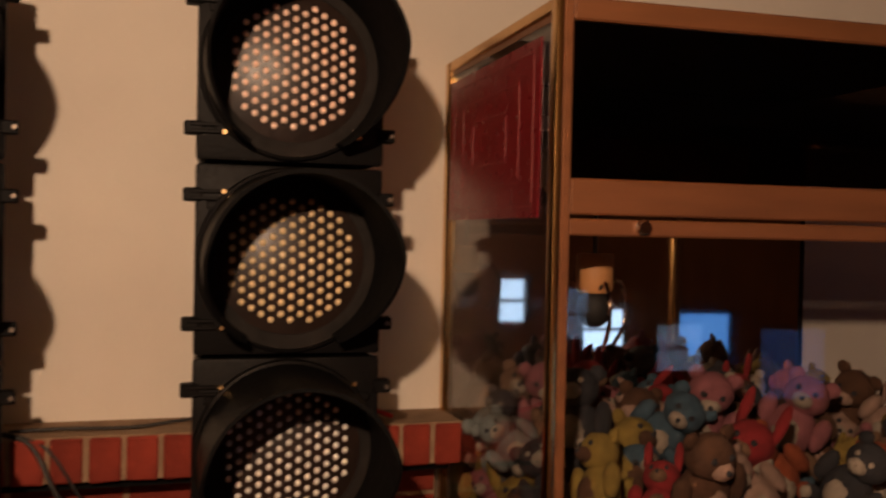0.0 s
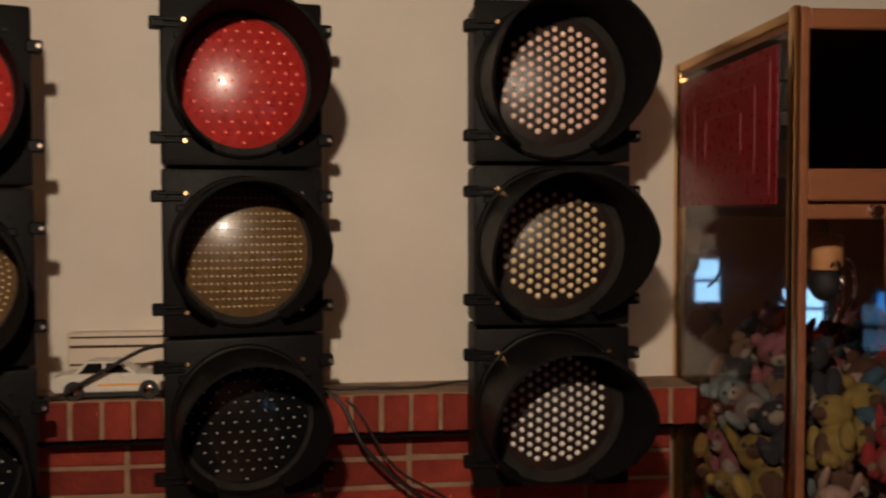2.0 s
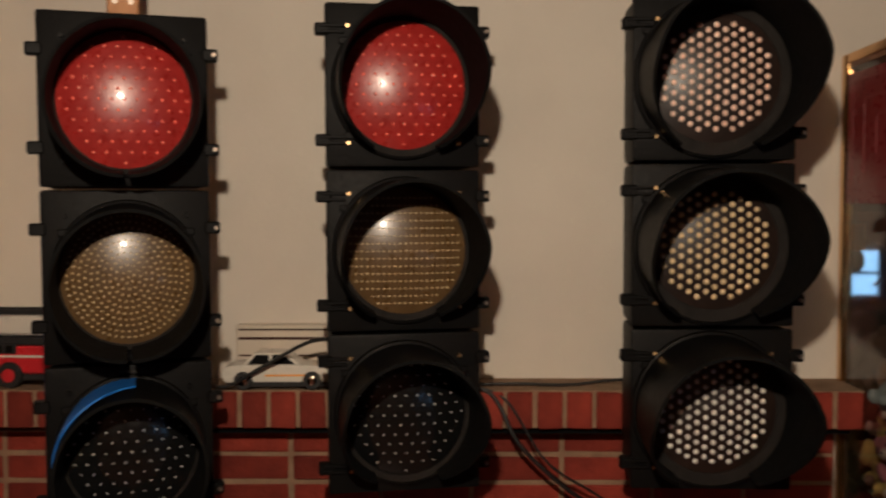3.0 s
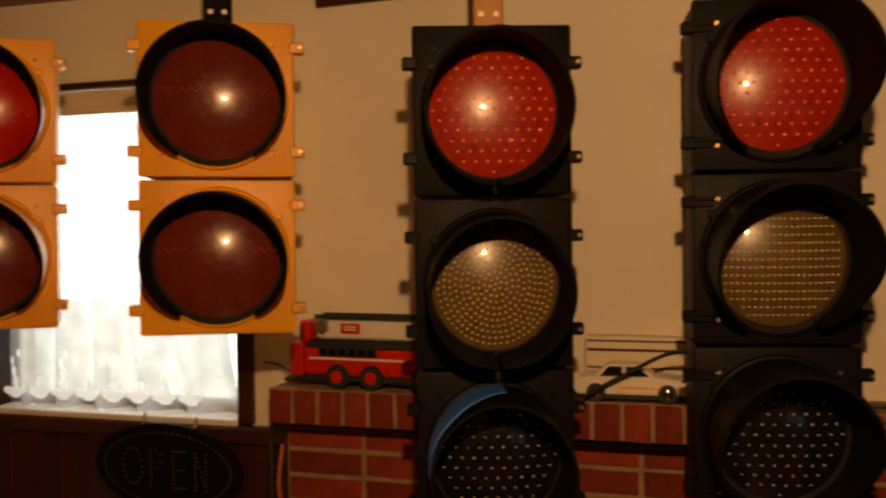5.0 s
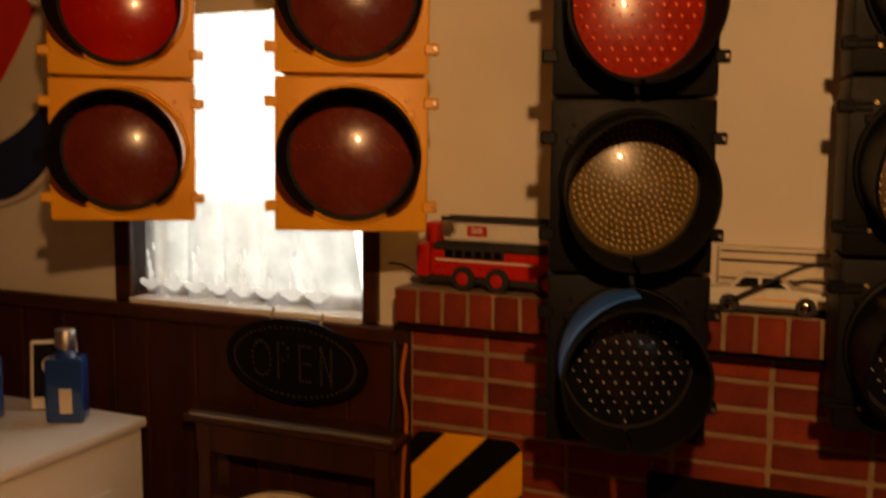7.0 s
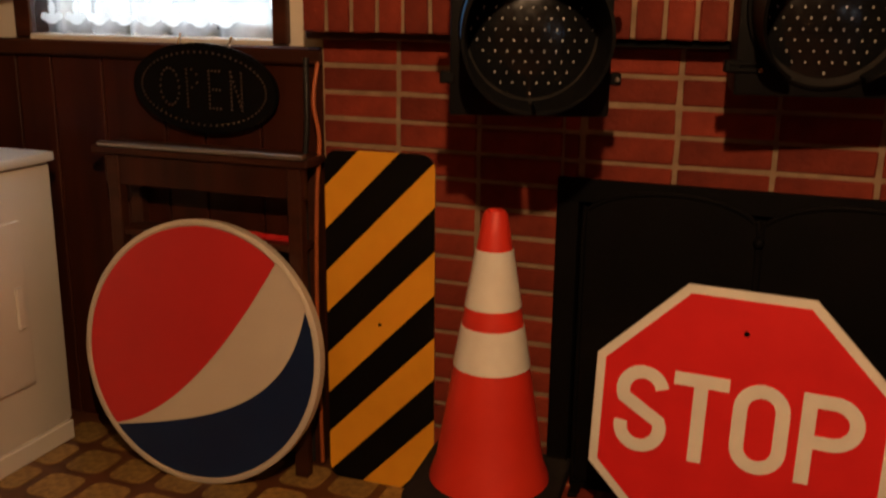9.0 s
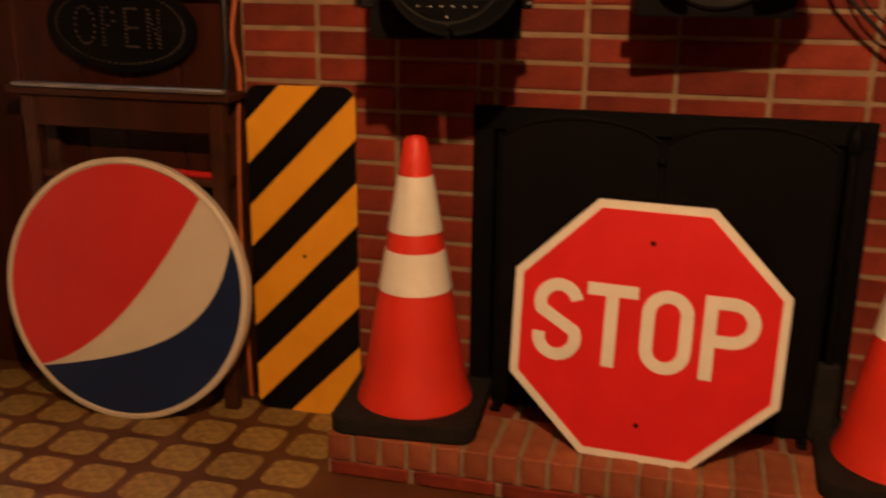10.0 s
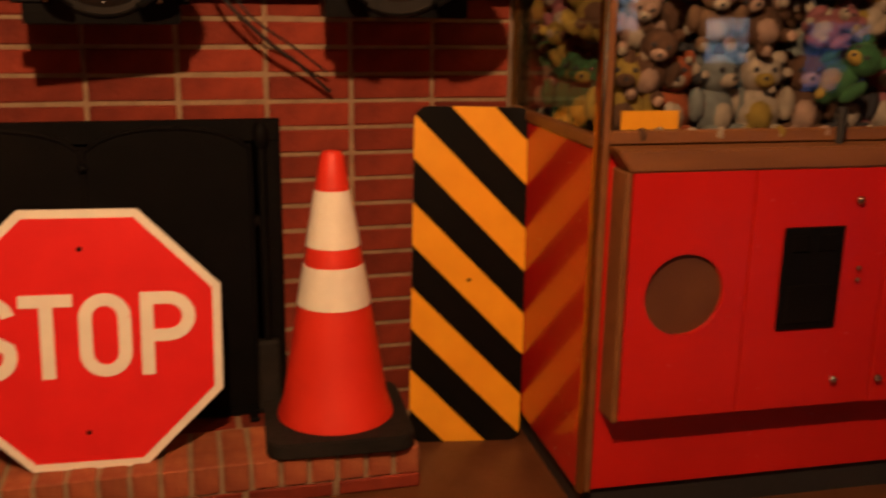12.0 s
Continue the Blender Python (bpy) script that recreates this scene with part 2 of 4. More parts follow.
def prism(points, y0, y1, bevel=0.0):
    """A flat outline in x and z, given depth from y0 (front) to y1."""
    bm = bmesh.new()
    a = [bm.verts.new((x, y0, z)) for x, z in points]
    b = [bm.verts.new((x, y1, z)) for x, z in points]
    bm.faces.new(a)
    bm.faces.new(b[::-1])
    for i in range(len(points)):
        j = (i + 1) % len(points)
        bm.faces.new((a[i], b[i], b[j], a[j]))
    bmesh.ops.recalc_face_normals(bm, faces=bm.faces[:])
    if bevel:
        bmesh.ops.bevel(bm, geom=bm.edges[:], offset=bevel, segments=2, affect="EDGES")
    return bm


def lathe_z(profile, n=32, place=(0, 0, 0)):
    """Turns a profile of (radius, z) about the z axis."""
    bm = bmesh.new()
    rings = []
    for r, z in profile:
        if r < 1e-5:
            rings.append([bm.verts.new((place[0], place[1], place[2] + z))])
        else:
            rings.append([bm.verts.new((place[0] + r * math.cos(2 * math.pi * k / n), place[1] + r * math.sin(2 * math.pi * k / n), place[2] + z)) for k in range(n)])
    for a, b in zip(rings, rings[1:]):
        for k in range(n):
            q = [a[k % len(a)], a[(k + 1) % len(a)], b[(k + 1) % len(b)], b[k % len(b)]]
            q = list(dict.fromkeys(q))
            if len(q) > 2:
                bm.faces.new(q)
    bmesh.ops.recalc_face_normals(bm, faces=bm.faces[:])
    return bm


def lathe_y(profile, n=40, place=(0, 0, 0)):
    """Turns a profile of (radius, y) about the y axis."""
    bm = lathe_z([(r, -y) for r, y in profile], n)
    bmesh.ops.transform(bm, matrix=Matrix.Translation(place) @ Matrix.Rotation(math.pi / 2, 4, "X"), verts=bm.verts[:])
    return bm


def tube(points, r, n=8):
    """A round cable through points."""
    bm = bmesh.new()
    pts = [Vector(p) for p in points]
    rings = []
    for i, p in enumerate(pts):
        d = (pts[min(i + 1, len(pts) - 1)] - pts[max(i - 1, 0)]).normalized()
        s = d.cross(Vector((0.3, 0.2, 0.93))).normalized()
        u = s.cross(d)
        rings.append([bm.verts.new(p + r * (math.cos(2 * math.pi * k / n) * s + math.sin(2 * math.pi * k / n) * u)) for k in range(n)])
    for a, b in zip(rings, rings[1:]):
        for k in range(n):
            bm.faces.new((a[k], a[(k + 1) % n], b[(k + 1) % n], b[k]))
    bm.faces.new(rings[0][::-1])
    bm.faces.new(rings[-1])
    bmesh.ops.recalc_face_normals(bm, faces=bm.faces[:])
    return bm


def curve_pts(pts, steps=8):
    """A smooth line through points."""
    p = [Vector(q) for q in pts]
    p = [p[0]] + p + [p[-1]]
    out = []
    for i in range(1, len(p) - 2):
        for k in range(steps):
            t = k / steps
            a, b, c, d = p[i - 1], p[i], p[i + 1], p[i + 2]
            out.append(0.5 * (2 * b + (c - a) * t + (2 * a - 5 * b + 4 * c - d) * t * t + (3 * b - a - 3 * c + d) * t ** 3))
    out.append(p[-2])
    return out


def mesh_of(name, bm, material, smooth=None):
    me = bpy.data.meshes.new(name)
    bm.to_mesh(me)
    bm.free()
    for mm in material if isinstance(material, (list, tuple)) else [material]:
        me.materials.append(mm)
    if smooth:
        me.polygons.foreach_set("use_smooth", [True] * len(me.polygons))
        me.set_sharp_from_angle(angle=radians(smooth))
    return me


def part(name, bm, material, parent=None, label="", smooth=35, place=None):
    ob = new(name, bm if isinstance(bm, bpy.types.Mesh) else mesh_of(name, bm, material, smooth))
    if parent:
        ob.parent = parent
    if place is not None:
        ob.matrix_basis = place if isinstance(place, Matrix) else Matrix.Translation(place)
    return tagged(ob, label)


def thing(name, label, category, group="", m=None, kind=""):
    ob = new(name)
    ob.empty_display_size = 0.05
    if m is not None:
        ob.matrix_basis = m
    return tagged(ob, label, category, group, kind)


# ---- room ----
WY = 0.06  # face of the plaster wall
X0, X1, Y0, ZC = -2.9, 5.9, -5.2, 2.36
FARW = ((3.33, 1.18, 0.20, 0.36), (4.11, 0.95, 0.34, 0.34), (4.97, 0.834, 0.50, 0.49))  # x, z, width, height
WIN = (-1.598, -0.800, 1.190, 2.108)
FB = (0.0, 0.930, 0.897)  # firebox left, right, top
wall = bmesh.new()
for a in ((X0, WIN[0], 0, ZC + 0.1), (WIN[1], FB[0], 0, ZC + 0.1), (FB[1], X1, 0, ZC + 0.1), (FB[0], FB[1], FB[2], ZC + 0.1), (WIN[0], WIN[1], 0, WIN[2]), (WIN[0], WIN[1], WIN[3], ZC + 0.1)):
    add_box(wall, a[0], a[1], WY, WY + 0.16, a[2], a[3])
tagged(part("wall_north", wall, PLASTER), "cream painted plaster wall above the fireplace", "wall", kind="structure")
# side walls, the west one out of view, are panelled dark to cut bounced light
tagged(part("wall_west", box(X0 - 0.15, X0, Y0, WY + 0.16, 0, ZC + 0.1), ROOMW), "amber-brown wood panelled side wall", "wall", kind="structure")
tagged(part("wall_east", box(X1, X1 + 0.15, Y0, WY + 0.16, 0, ZC + 0.1), ROOMW), "amber-brown wood panelled side wall", "wall", kind="structure")
tagged(part("ceiling", box(X0 - 0.15, X1 + 0.15, Y0 - 0.15, WY + 0.16, ZC, ZC + 0.12), CEIL), "tan painted ceiling", "ceiling", kind="structure")

tagged(part("wall_south", box(X0, X1, Y0 - 0.15, Y0, 0, ZC), ROOMW), "amber-brown wood panelled wall at the far end", "wall", kind="structure")


def far_window(name, x, z, w, h):
    """A small bright window far behind, which the mirror in the claw machine shows."""
    ob = thing(name, "small bright two-pane window in the far wall", "window", kind="structure")
    for s in (-1, 1):
        part("pane", box(x - w / 2, x + w / 2, Y0 + 0.004, Y0 + 0.01, z + s * h / 4 - h / 4 + 0.012, z + s * h / 4 + h / 4 - 0.012), FARDAY, ob)
    fr = bmesh.new()
    for a in ((x - w / 2 - 0.03, x - w / 2, z - h / 2 - 0.03, z + h / 2 + 0.03), (x + w / 2, x + w / 2 + 0.03, z - h / 2 - 0.03, z + h / 2 + 0.03), (x - w / 2, x + w / 2, z - 0.012, z + 0.012)):
        add_box(fr, a[0], a[1], Y0 + 0.002, Y0 + 0.03, a[2], a[3])
    part("window_frame", fr, WOODT, ob)


far_window("window_2", *FARW[0])
far_window("window_3", *FARW[1])
tv = thing("television", "flat television with a bright blue picture on the far wall", "television")
part("bezel", box(FARW[2][0] - FARW[2][2] / 2 - 0.03, FARW[2][0] + FARW[2][2] / 2 + 0.03, Y0 + 0.002, Y0 + 0.04, FARW[2][1] - FARW[2][3] / 2 - 0.03, FARW[2][1] + FARW[2][3] / 2 + 0.03, bevel=0.005), BLACKP, tv)
part("screen", box(FARW[2][0] - FARW[2][2] / 2, FARW[2][0] + FARW[2][2] / 2, Y0 + 0.041, Y0 + 0.044, FARW[2][1] - FARW[2][3] / 2, FARW[2][1] + FARW[2][3] / 2), SCREEN, tv, "blue lit screen")
lampf = thing("ceiling_lamp", "bare warm bulb in a white ceiling socket", "ceiling lamp")
part("base", lathe_z([(0.0, ZC - 0.001), (0.06, ZC - 0.001), (0.055, ZC - 0.018), (0.03, ZC - 0.025), (0.0, ZC - 0.025)], 24, (0.585, -2.30, 0)), WHITEE, lampf)
part("socket", lathe_z([(0.0, ZC - 0.024), (0.02, ZC - 0.024), (0.018, ZC - 0.048), (0.0, ZC - 0.048)], 16, (0.585, -2.30, 0)), BRASS, lampf)

# floor: brown vinyl sheet with ochre squares
tagged(part("floor", box(X0, X1, Y0, WY + 0.1, FLOOR - 0.1, FLOOR), FLOORG), "brown patterned vinyl floor with ochre squares", "floor", kind="structure")


def wainscot():
    ob = thing("wainscot", "dark stained wood panelling with vertical grooves and a top rail", "panelling", kind="structure")
    x = X0
    k = 0
    while x < -0.66:
        w = min((0.205, 0.13, 0.18)[k % 3], -0.64 - x)
        part("plank", box(x + 0.003, x + w - 0.003, WY - 0.022, WY - 0.001, FLOOR, 1.142, bevel=0.003), WOODP, ob)
        x += w
        k += 1
    part("backing", box(X0, -0.64, WY - 0.010, WY - 0.0005, FLOOR, 1.142), DARKIN, ob)
    part("top_rail", box(X0, -0.642, WY - 0.045, WY - 0.001, 1.142, 1.187, bevel=0.006), WOODT, ob)
    return ob


wainscot()


def window_left():
    ob = thing("window_1", "bright window with dark wood frame and white sheer curtain", "window", kind="structure")
    a, b, c, d = WIN
    for n, q in (("window_frame", (a - 0.062, a, c - 0.001, d + 0.05)), ("window_frame", (b, b + 0.045, c - 0.001, d + 0.05)), ("window_frame", (a, b, d, d + 0.018))):
        part(n, box(q[0], q[1], WY - 0.02, WY + 0.10, q[2], q[3], bevel=0.004), WOODT, ob)
    part("window_sill", box(a - 0.0, b + 0.0, WY - 0.03, WY + 0.15, c - 0.012, c + 0.012, bevel=0.004), WHITEE, ob)
    for z in (c + 0.03, d - 0.02):
        part("sash_rail", box(a, b, WY + 0.085, WY + 0.12, z - 0.018, z + 0.018, bevel=0.003), WHITEE, ob)
    part("sash_rail", box(b - 0.022, b, WY + 0.085, WY + 0.12, c + 0.05, d - 0.04, bevel=0.003), WHITEE, ob)
    part("pane", box(a + 0.001, b - 0.023, WY + 0.10, WY + 0.104, c + 0.049, d - 0.039), GLASS, ob).visible_shadow = False
    for x in (-1.16, -1.02):
        part("sash_lift", box(x, x + 0.05, WY + 0.06, WY + 0.085, c + 0.030, c + 0.044, bevel=0.003), IRON, ob)
    return ob


window_left()
tagged(part("backdrop", box(-4.5, 2.0, 1.2, 1.22, 1.42, 4), DAY), "bright overexposed sky outside", "backdrop", kind="structure")
tagged(part("backdrop", box(-4.5, 2.0, 1.2, 1.22, -1, 1.42), DAYLOW), "bright pale garden outside", "backdrop", kind="structure")


def curtain(name, x0, x1, z0, z1, y, folds, amp, flare, label):
    bm = bmesh.new()
    nx, nz = 90, 24
    vs = []
    for j in range(nz + 1):
        t = j / nz
        row = []
        for i in range(nx + 1):
            u = i / nx
            z = z1 + (z0 - z1) * t
            xx = x0 + (x1 - x0) * u + flare * t * t * (u - 0.3) + 0.05 * t ** 3 * u ** 4
            w = math.sin(u * folds * 2 * math.pi + 1.4 * math.sin(3 * u) - 2.6 * t * u) + 0.4 * math.sin(u * folds * 5.1 + 3 * t)
            edge = 0.014 * abs(math.sin(u * 15 * math.pi)) * (t > 0.97) + 0.045 * t ** 4 * u ** 8
            row.append(bm.verts.new((xx, y + amp * (0.4 + 0.6 * t) * w, z - edge)))
        vs.append(row)
    for j in range(nz):
        for i in range(nx):
            bm.faces.new((vs[j][i], vs[j][i + 1], vs[j + 1][i + 1], vs[j + 1][i]))
    ob = part(name, bm, SHEER, smooth=80)
    # embroidered sprigs along the hem
    rnd = random.Random(4)
    for k in range(8):
        cx = x0 + (x1 - x0) * (0.08 + 0.118 * k)
        sp = bmesh.new()
        for dx, dz, r, q in ((0, 0.0, 0.026, 0.016), (-0.024, 0.006, 0.016, 0.012), (0.024, 0.008, 0.016, 0.011), (0.004, 0.030, 0.012, 0.020), (0.0, 0.062, 0.009, 0.017), (-0.008, 0.092, 0.006, 0.014), (0.010, 0.115, 0.005, 0.012)):
            if k % 2 and dz > 0.05:
                continue
            bmesh.ops.create_circle(sp, cap_ends=True, segments=12, radius=1, matrix=Matrix.Translation((cx + dx + rnd.uniform(-0.004, 0.004), y - amp * 1.5 - 0.006 - 0.001 * dz, z0 + 0.035 + dz)) @ Matrix.Diagonal((r, 1, q, 1)) @ Matrix.Rotation(math.pi / 2, 4, "X"))
        tagged(part("sprig", sp, LACE, ob, "white embroidered sprig"), "white embroidered sprig", kind="stuff")
    return tagged(ob, label, "curtain")


curtain("sheer_curtain", -1.590, -0.885, 1.209, 2.045, WY + 0.045, 6, 0.028, 0.04, "white sheer lace curtain hanging in folds before the window")
tagged(part("valance", box(-1.593, -0.803, WY + 0.012, WY + 0.020, 2.040, 2.106, bevel=0.002), SIGNW), "plain cream fabric valance across the window top", "valance")

# ---- fireplace ----
BX0, BX1 = -0.636, 1.546
COURSE, BL = 0.0675, 0.2135
ZM = 1.229  # underside of the mantel
fire = thing("fireplace", "red brick fireplace with pale mortar joints and brick mantel", "fireplace", kind="structure")
mort = bmesh.new()
add_box(mort, BX0 + 0.003, FB[0] - 0.0, -0.001 + 0.006, WY - 0.001, FLOOR, ZM)
add_box(mort, FB[1], BX1 - 0.003, 0.005, WY - 0.001, FLOOR, ZM)
add_box(mort, FB[0], FB[1], 0.005, WY - 0.001, FB[2], ZM)
part("mortar", mort, MORTAR, fire)
fbm = bmesh.new()
add_box(fbm, FB[0] - 0.02, FB[1] + 0.02, 0.50, 0.54, FLOOR, FB[2] + 0.04)
add_box(fbm, FB[0] - 0.02, FB[0], WY + 0.161, 0.5, FLOOR, FB[2] + 0.02)
add_box(fbm, FB[1], FB[1] + 0.02, WY + 0.161, 0.5, FLOOR, FB[2] + 0.02)
add_box(fbm, FB[0], FB[1], WY + 0.161, 0.5, FB[2], FB[2] + 0.02)
add_box(fbm, FB[0], FB[1], 0.001, 0.5, FLOOR, 0.131)
part("firebox", fbm, SOOT, fire, "soot-blackened firebox")

# ---- traffic signals ----
S = 0.339  # one section
SW = 0.165  # half its width


VISORS = {  # radius, length, where it ends below, its full part, taper, droop, cut
    "tunnel": (0.1405, 0.172, 178, 80, 1.2, 0.011, 0.30),
    "wide": (0.1450, 0.205, 152, 80, 1.1, 0.004, 0.75),
    "long": (0.1560, 0.222, 150, 78, 1.1, 0.010, 0.75),
    "cap": (0.1440, 0.150, 147, 62, 1.5, 0.010, 0.80),
}


def visor_mesh(R, length, style):
    """A round visor that is cut away below; it stands forward of the door along -y."""
    bm = bmesh.new()
    n, th = 56, 0.0035
    half, full, power, droop = radians(VISORS[style][2]), radians(VISORS[style][3]), VISORS[style][4], VISORS[style][5] / VISORS[style][1]
    rows = []
    for i in range(n + 1):
        a = -half + 2 * half * i / n
        t = max(0.0, (abs(a) - full) / (half - full))
        ln = length * (1 - VISORS[style][6] * t ** power)
        s, c = math.sin(a), math.cos(a)
        rows.append([bm.verts.new(v) for v in ((R * s, 0, R * c), ((R + 0.003) * s, -ln, (R + 0.003) * c - droop * ln), ((R - th) * s, -ln, (R - th) * c - droop * ln), ((R - th - 0.002) * s, 0, (R - th - 0.002) * c))])
    for p, q in zip(rows, rows[1:]):
        for k in range(4):
            f = bm.faces.new((p[k], q[k], q[(k + 1) % 4], p[(k + 1) % 4]))
            f.material_index = 1 if k in (1, 2) else 0
    bm.faces.new(rows[0])
    bm.faces.new(rows[-1][::-1])
    bmesh.ops.recalc_face_normals(bm, faces=bm.faces[:])
    return bm


def on_dome(x, z, R, rise):
    q = (R * R + rise * rise) / (2 * rise)
    return -(math.sqrt(max(0.0, q * q - x * x - z * z)) - (q - rise))


def dome(R, rise):
    prof = [(R, 0.012)] + [(R * (1 - k / 10), on_dome(R * (1 - k / 10), 0, R, rise)) for k in range(10)] + [(0.0, -rise)]
    return lathe_y(prof, 48)


def beads(pattern, R, rise, size):
    """Small beads standing proud of the lens, in one mesh."""
    bm = bmesh.new()
    pts = []
    if pattern == "hex":
        for i in range(-9, 10):
            for j in range(-9, 10):
                pts.append((i * 0.0170, (j + (i % 2) / 2) * 0.0208))
    elif pattern == "stagger":
        p = 0.0245
        for i in range(-9, 10):
            for j in range(-9, 10):
                pts.append((j * p + (i % 2) * p / 2, i * p * 0.82))
    elif pattern == "rows":
        for i in range(-9, 10):
            for j in range(-12, 13):
                pts.append((j * 0.0115, i * 0.0155))
    elif pattern == "rings":
        for k in range(0, 12):
            m = max(1, round(2 * math.pi * k * 0.0118 / 0.0125))
            for q in range(m):
                pts.append((k * 0.0118 * math.cos(2 * math.pi * q / m + 0.3 * k), k * 0.0118 * math.sin(2 * math.pi * q / m + 0.3 * k)))
    else:
        for i in range(-13, 14):
            pts.append((i * 0.0098, 0.012 + 0.007 * (i % 2)))
    for x, z in pts:
        if x * x + z * z < (R * (0.86 if pattern == "hex" else 0.92)) ** 2:
            add_ball(bm, (x, on_dome(x, z, R, rise), z), (size, size * 0.6, size), 6, 4)
    return bm


LENS_R = 0.1335
MESH = {}


def cached(key, make):
    if key not in MESH:
        MESH[key] = make()
    return MESH[key]


def signal_section(parent, zc, shell, lens_mat, pattern, bead_mat, bead, style, deep=0.16, latch=0.112, reach=0.040):
    o = (0, 0, zc)
    k = shell.name + style
    R, length = VISORS[style][:2]
    part("housing", cached("h" + k, lambda: mesh_of("housing", box(-SW + 0.006, SW - 0.006, 0.016, deep, -S / 2 + 0.002, S / 2 - 0.002, bevel=0.012, seg=2), shell, 40)), shell, parent, place=o)

    def door_bm():
        bm = box(-SW, SW, -0.006, 0.014, -S / 2 + 0.003, S / 2 - 0.003, bevel=0.007, seg=2)
        join_bm(bm, lathe_y([(R + 0.009, -0.005), (R + 0.006, -0.015), (R + 0.001, -0.017), (R - 0.001, -0.006)], 48))
        return mesh_of("door", bm, shell, 40)
    door = part("door", cached("d" + k, door_bm), shell, parent, place=o)
    part("gasket", cached("gasket" + style, lambda: mesh_of("gasket", lathe_y([(R + 0.0005, -0.006), (R + 0.0005, -0.0115), (LENS_R - 0.002, -0.011), (LENS_R - 0.003, -0.006)], 48), RUBBER, 40)), RUBBER, door)
    rise = 0.034 if style == "cap" else 0.024
    ln = part("lens", cached("l" + lens_mat.name + style, lambda: mesh_of("lens", dome(LENS_R, rise), lens_mat, 50)), lens_mat, parent, place=(0, -0.0075, zc))
    if pattern:
        b = part("led_beads", cached("b" + pattern + bead_mat.name + style, lambda: mesh_of("led_beads", beads(pattern, LENS_R, rise, bead), bead_mat, 60)), bead_mat, ln)
        tagged(b, kind="stuff")
    part("visor", cached("v" + k, lambda: mesh_of("visor", visor_mesh(R, length, style), [shell, VISOR_IN], 40)), shell, parent, place=(0, -0.012, zc))
    # ears that hold the visor to the door
    for a in (55, 180 - 48, 180 + 48, 305):
        sx, cz = math.sin(radians(a)), math.cos(radians(a))
        part("visor_ear", cached("ear" + k, lambda: mesh_of("visor_ear", box(-0.011, 0.011, -0.010, -0.0055, -0.007, 0.007, bevel=0.002), shell, 40)), shell, parent, place=((R + 0.009) * sx, -0.003, zc + (R + 0.009) * cz))
    for sx in (-1, 1):
        for z in (latch, -latch):
            def latch_bm():
                bm = box(-0.022, 0.010, -0.010, 0.018, -0.012, 0.012, bevel=0.003)
                if reach > 0:
                    for e in (-0.006, 0.006):
                        add_box(bm, -0.012, reach, -0.014, -0.005, e - 0.003, e + 0.003, bevel=0.001)
                return mesh_of("latch", bm, shell, 40)
            la = part("latch", cached("la" + k + str(reach), latch_bm), shell, parent)
            la.matrix_basis = Matrix.Translation((sx * (SW - 0.001), 0, zc + z)) @ (Matrix.Rotation(math.pi, 4, "Z") @ Matrix.Translation((0, -0.008, 0)) if sx > 0 else Matrix.Identity(4))
            if sx > 0:
                part("bolt", cached("bolt", lambda: mesh_of("bolt", cyl((0, -0.014, 0), (0, 0.0, 0), 0.0042, 0.0042, 10), WORNS, 40)), WORNS, parent, place=(SW + 0.012, -0.006, zc + z))
    screw_mat = BRASS if reach > 0 else shell
    for sx in (-1, 1):
        for z in (0.118, -0.118):
            part("screw", cached("screw" + screw_mat.name, lambda: mesh_of("screw", cyl((0, -0.010, 0), (0, 0, 0), 0.0042, 0.0048, 10), screw_mat, 40)), screw_mat, parent, place=(sx * 0.118, -0.006, zc + z))
    return ln


def signal(label, m, shell, sections, style="tunnel", hanger=None, latch=0.112, reach=0.040, size=1.0, tall=1.0):
    """m: pose of the middle of the door plane at the signal's top."""
    ob = thing("traffic_signal", label, "traffic light", "traffic signals", m @ Matrix.Diagonal((size, size, tall, 1)))
    for i, (lm, pat, bm_, bs) in enumerate(sections):
        signal_section(ob, -S * (i + 0.5), shell, lm, pat, bm_, bs, style, latch=latch, reach=reach)
    hm, hw = hanger
    part("hanger", box(-hw, hw, 0.06, 0.06 + 1.2 * hw, -0.004, (ZC - m.translation.z) / tall, bevel=0.004), hm, ob, "wooden hanging block" if hm is BLOCKW else "dark iron hanging strap")
    for e in (-0.5, 0.5):
        part("hanger_bolt", cyl((e * hw, 0.054, 0.03), (e * hw, 0.064, 0.03), 0.006, 0.006, 8), WORNS, ob)
    return ob


def turn(ax, ay, bx, by, ztop, lean=0):
    """The pose of a signal whose door runs from (ax, ay) to (bx, by)."""
    return pose((ax + bx) / 2, (ay + by) / 2, ztop, 0, 0, math.degrees(math.atan2(by - ay, bx - ax))) @ Matrix.Rotation(radians(lean), 4, "Y")


FIRST = signal("black three-section traffic signal with red amber and dark lenses", turn(-0.135, -0.414, 0.164, -0.309, 2.114), BLACKP,
       [(RLENS, "stagger", DOTR, 0.0036), (ALENS, "rings", DOTA, 0.0024), (GLENS, "stagger", DOTW, 0.0019)], hanger=(BLOCKW, 0.032), latch=0.0925, reach=0, size=0.96, tall=1.015)
signal("black three-section traffic signal hung over the mantel", turn(0.394, -0.279, 0.711, -0.219, 2.150), BLACKP,
       [(RLENS, "stagger", DOTR, 0.0036), (ALENS, "rows", DOTA, 0.0024), (GLENS, "stagger", DOTW, 0.0019)], "wide", hanger=(IRON, 0.03), size=0.968, tall=1.0)
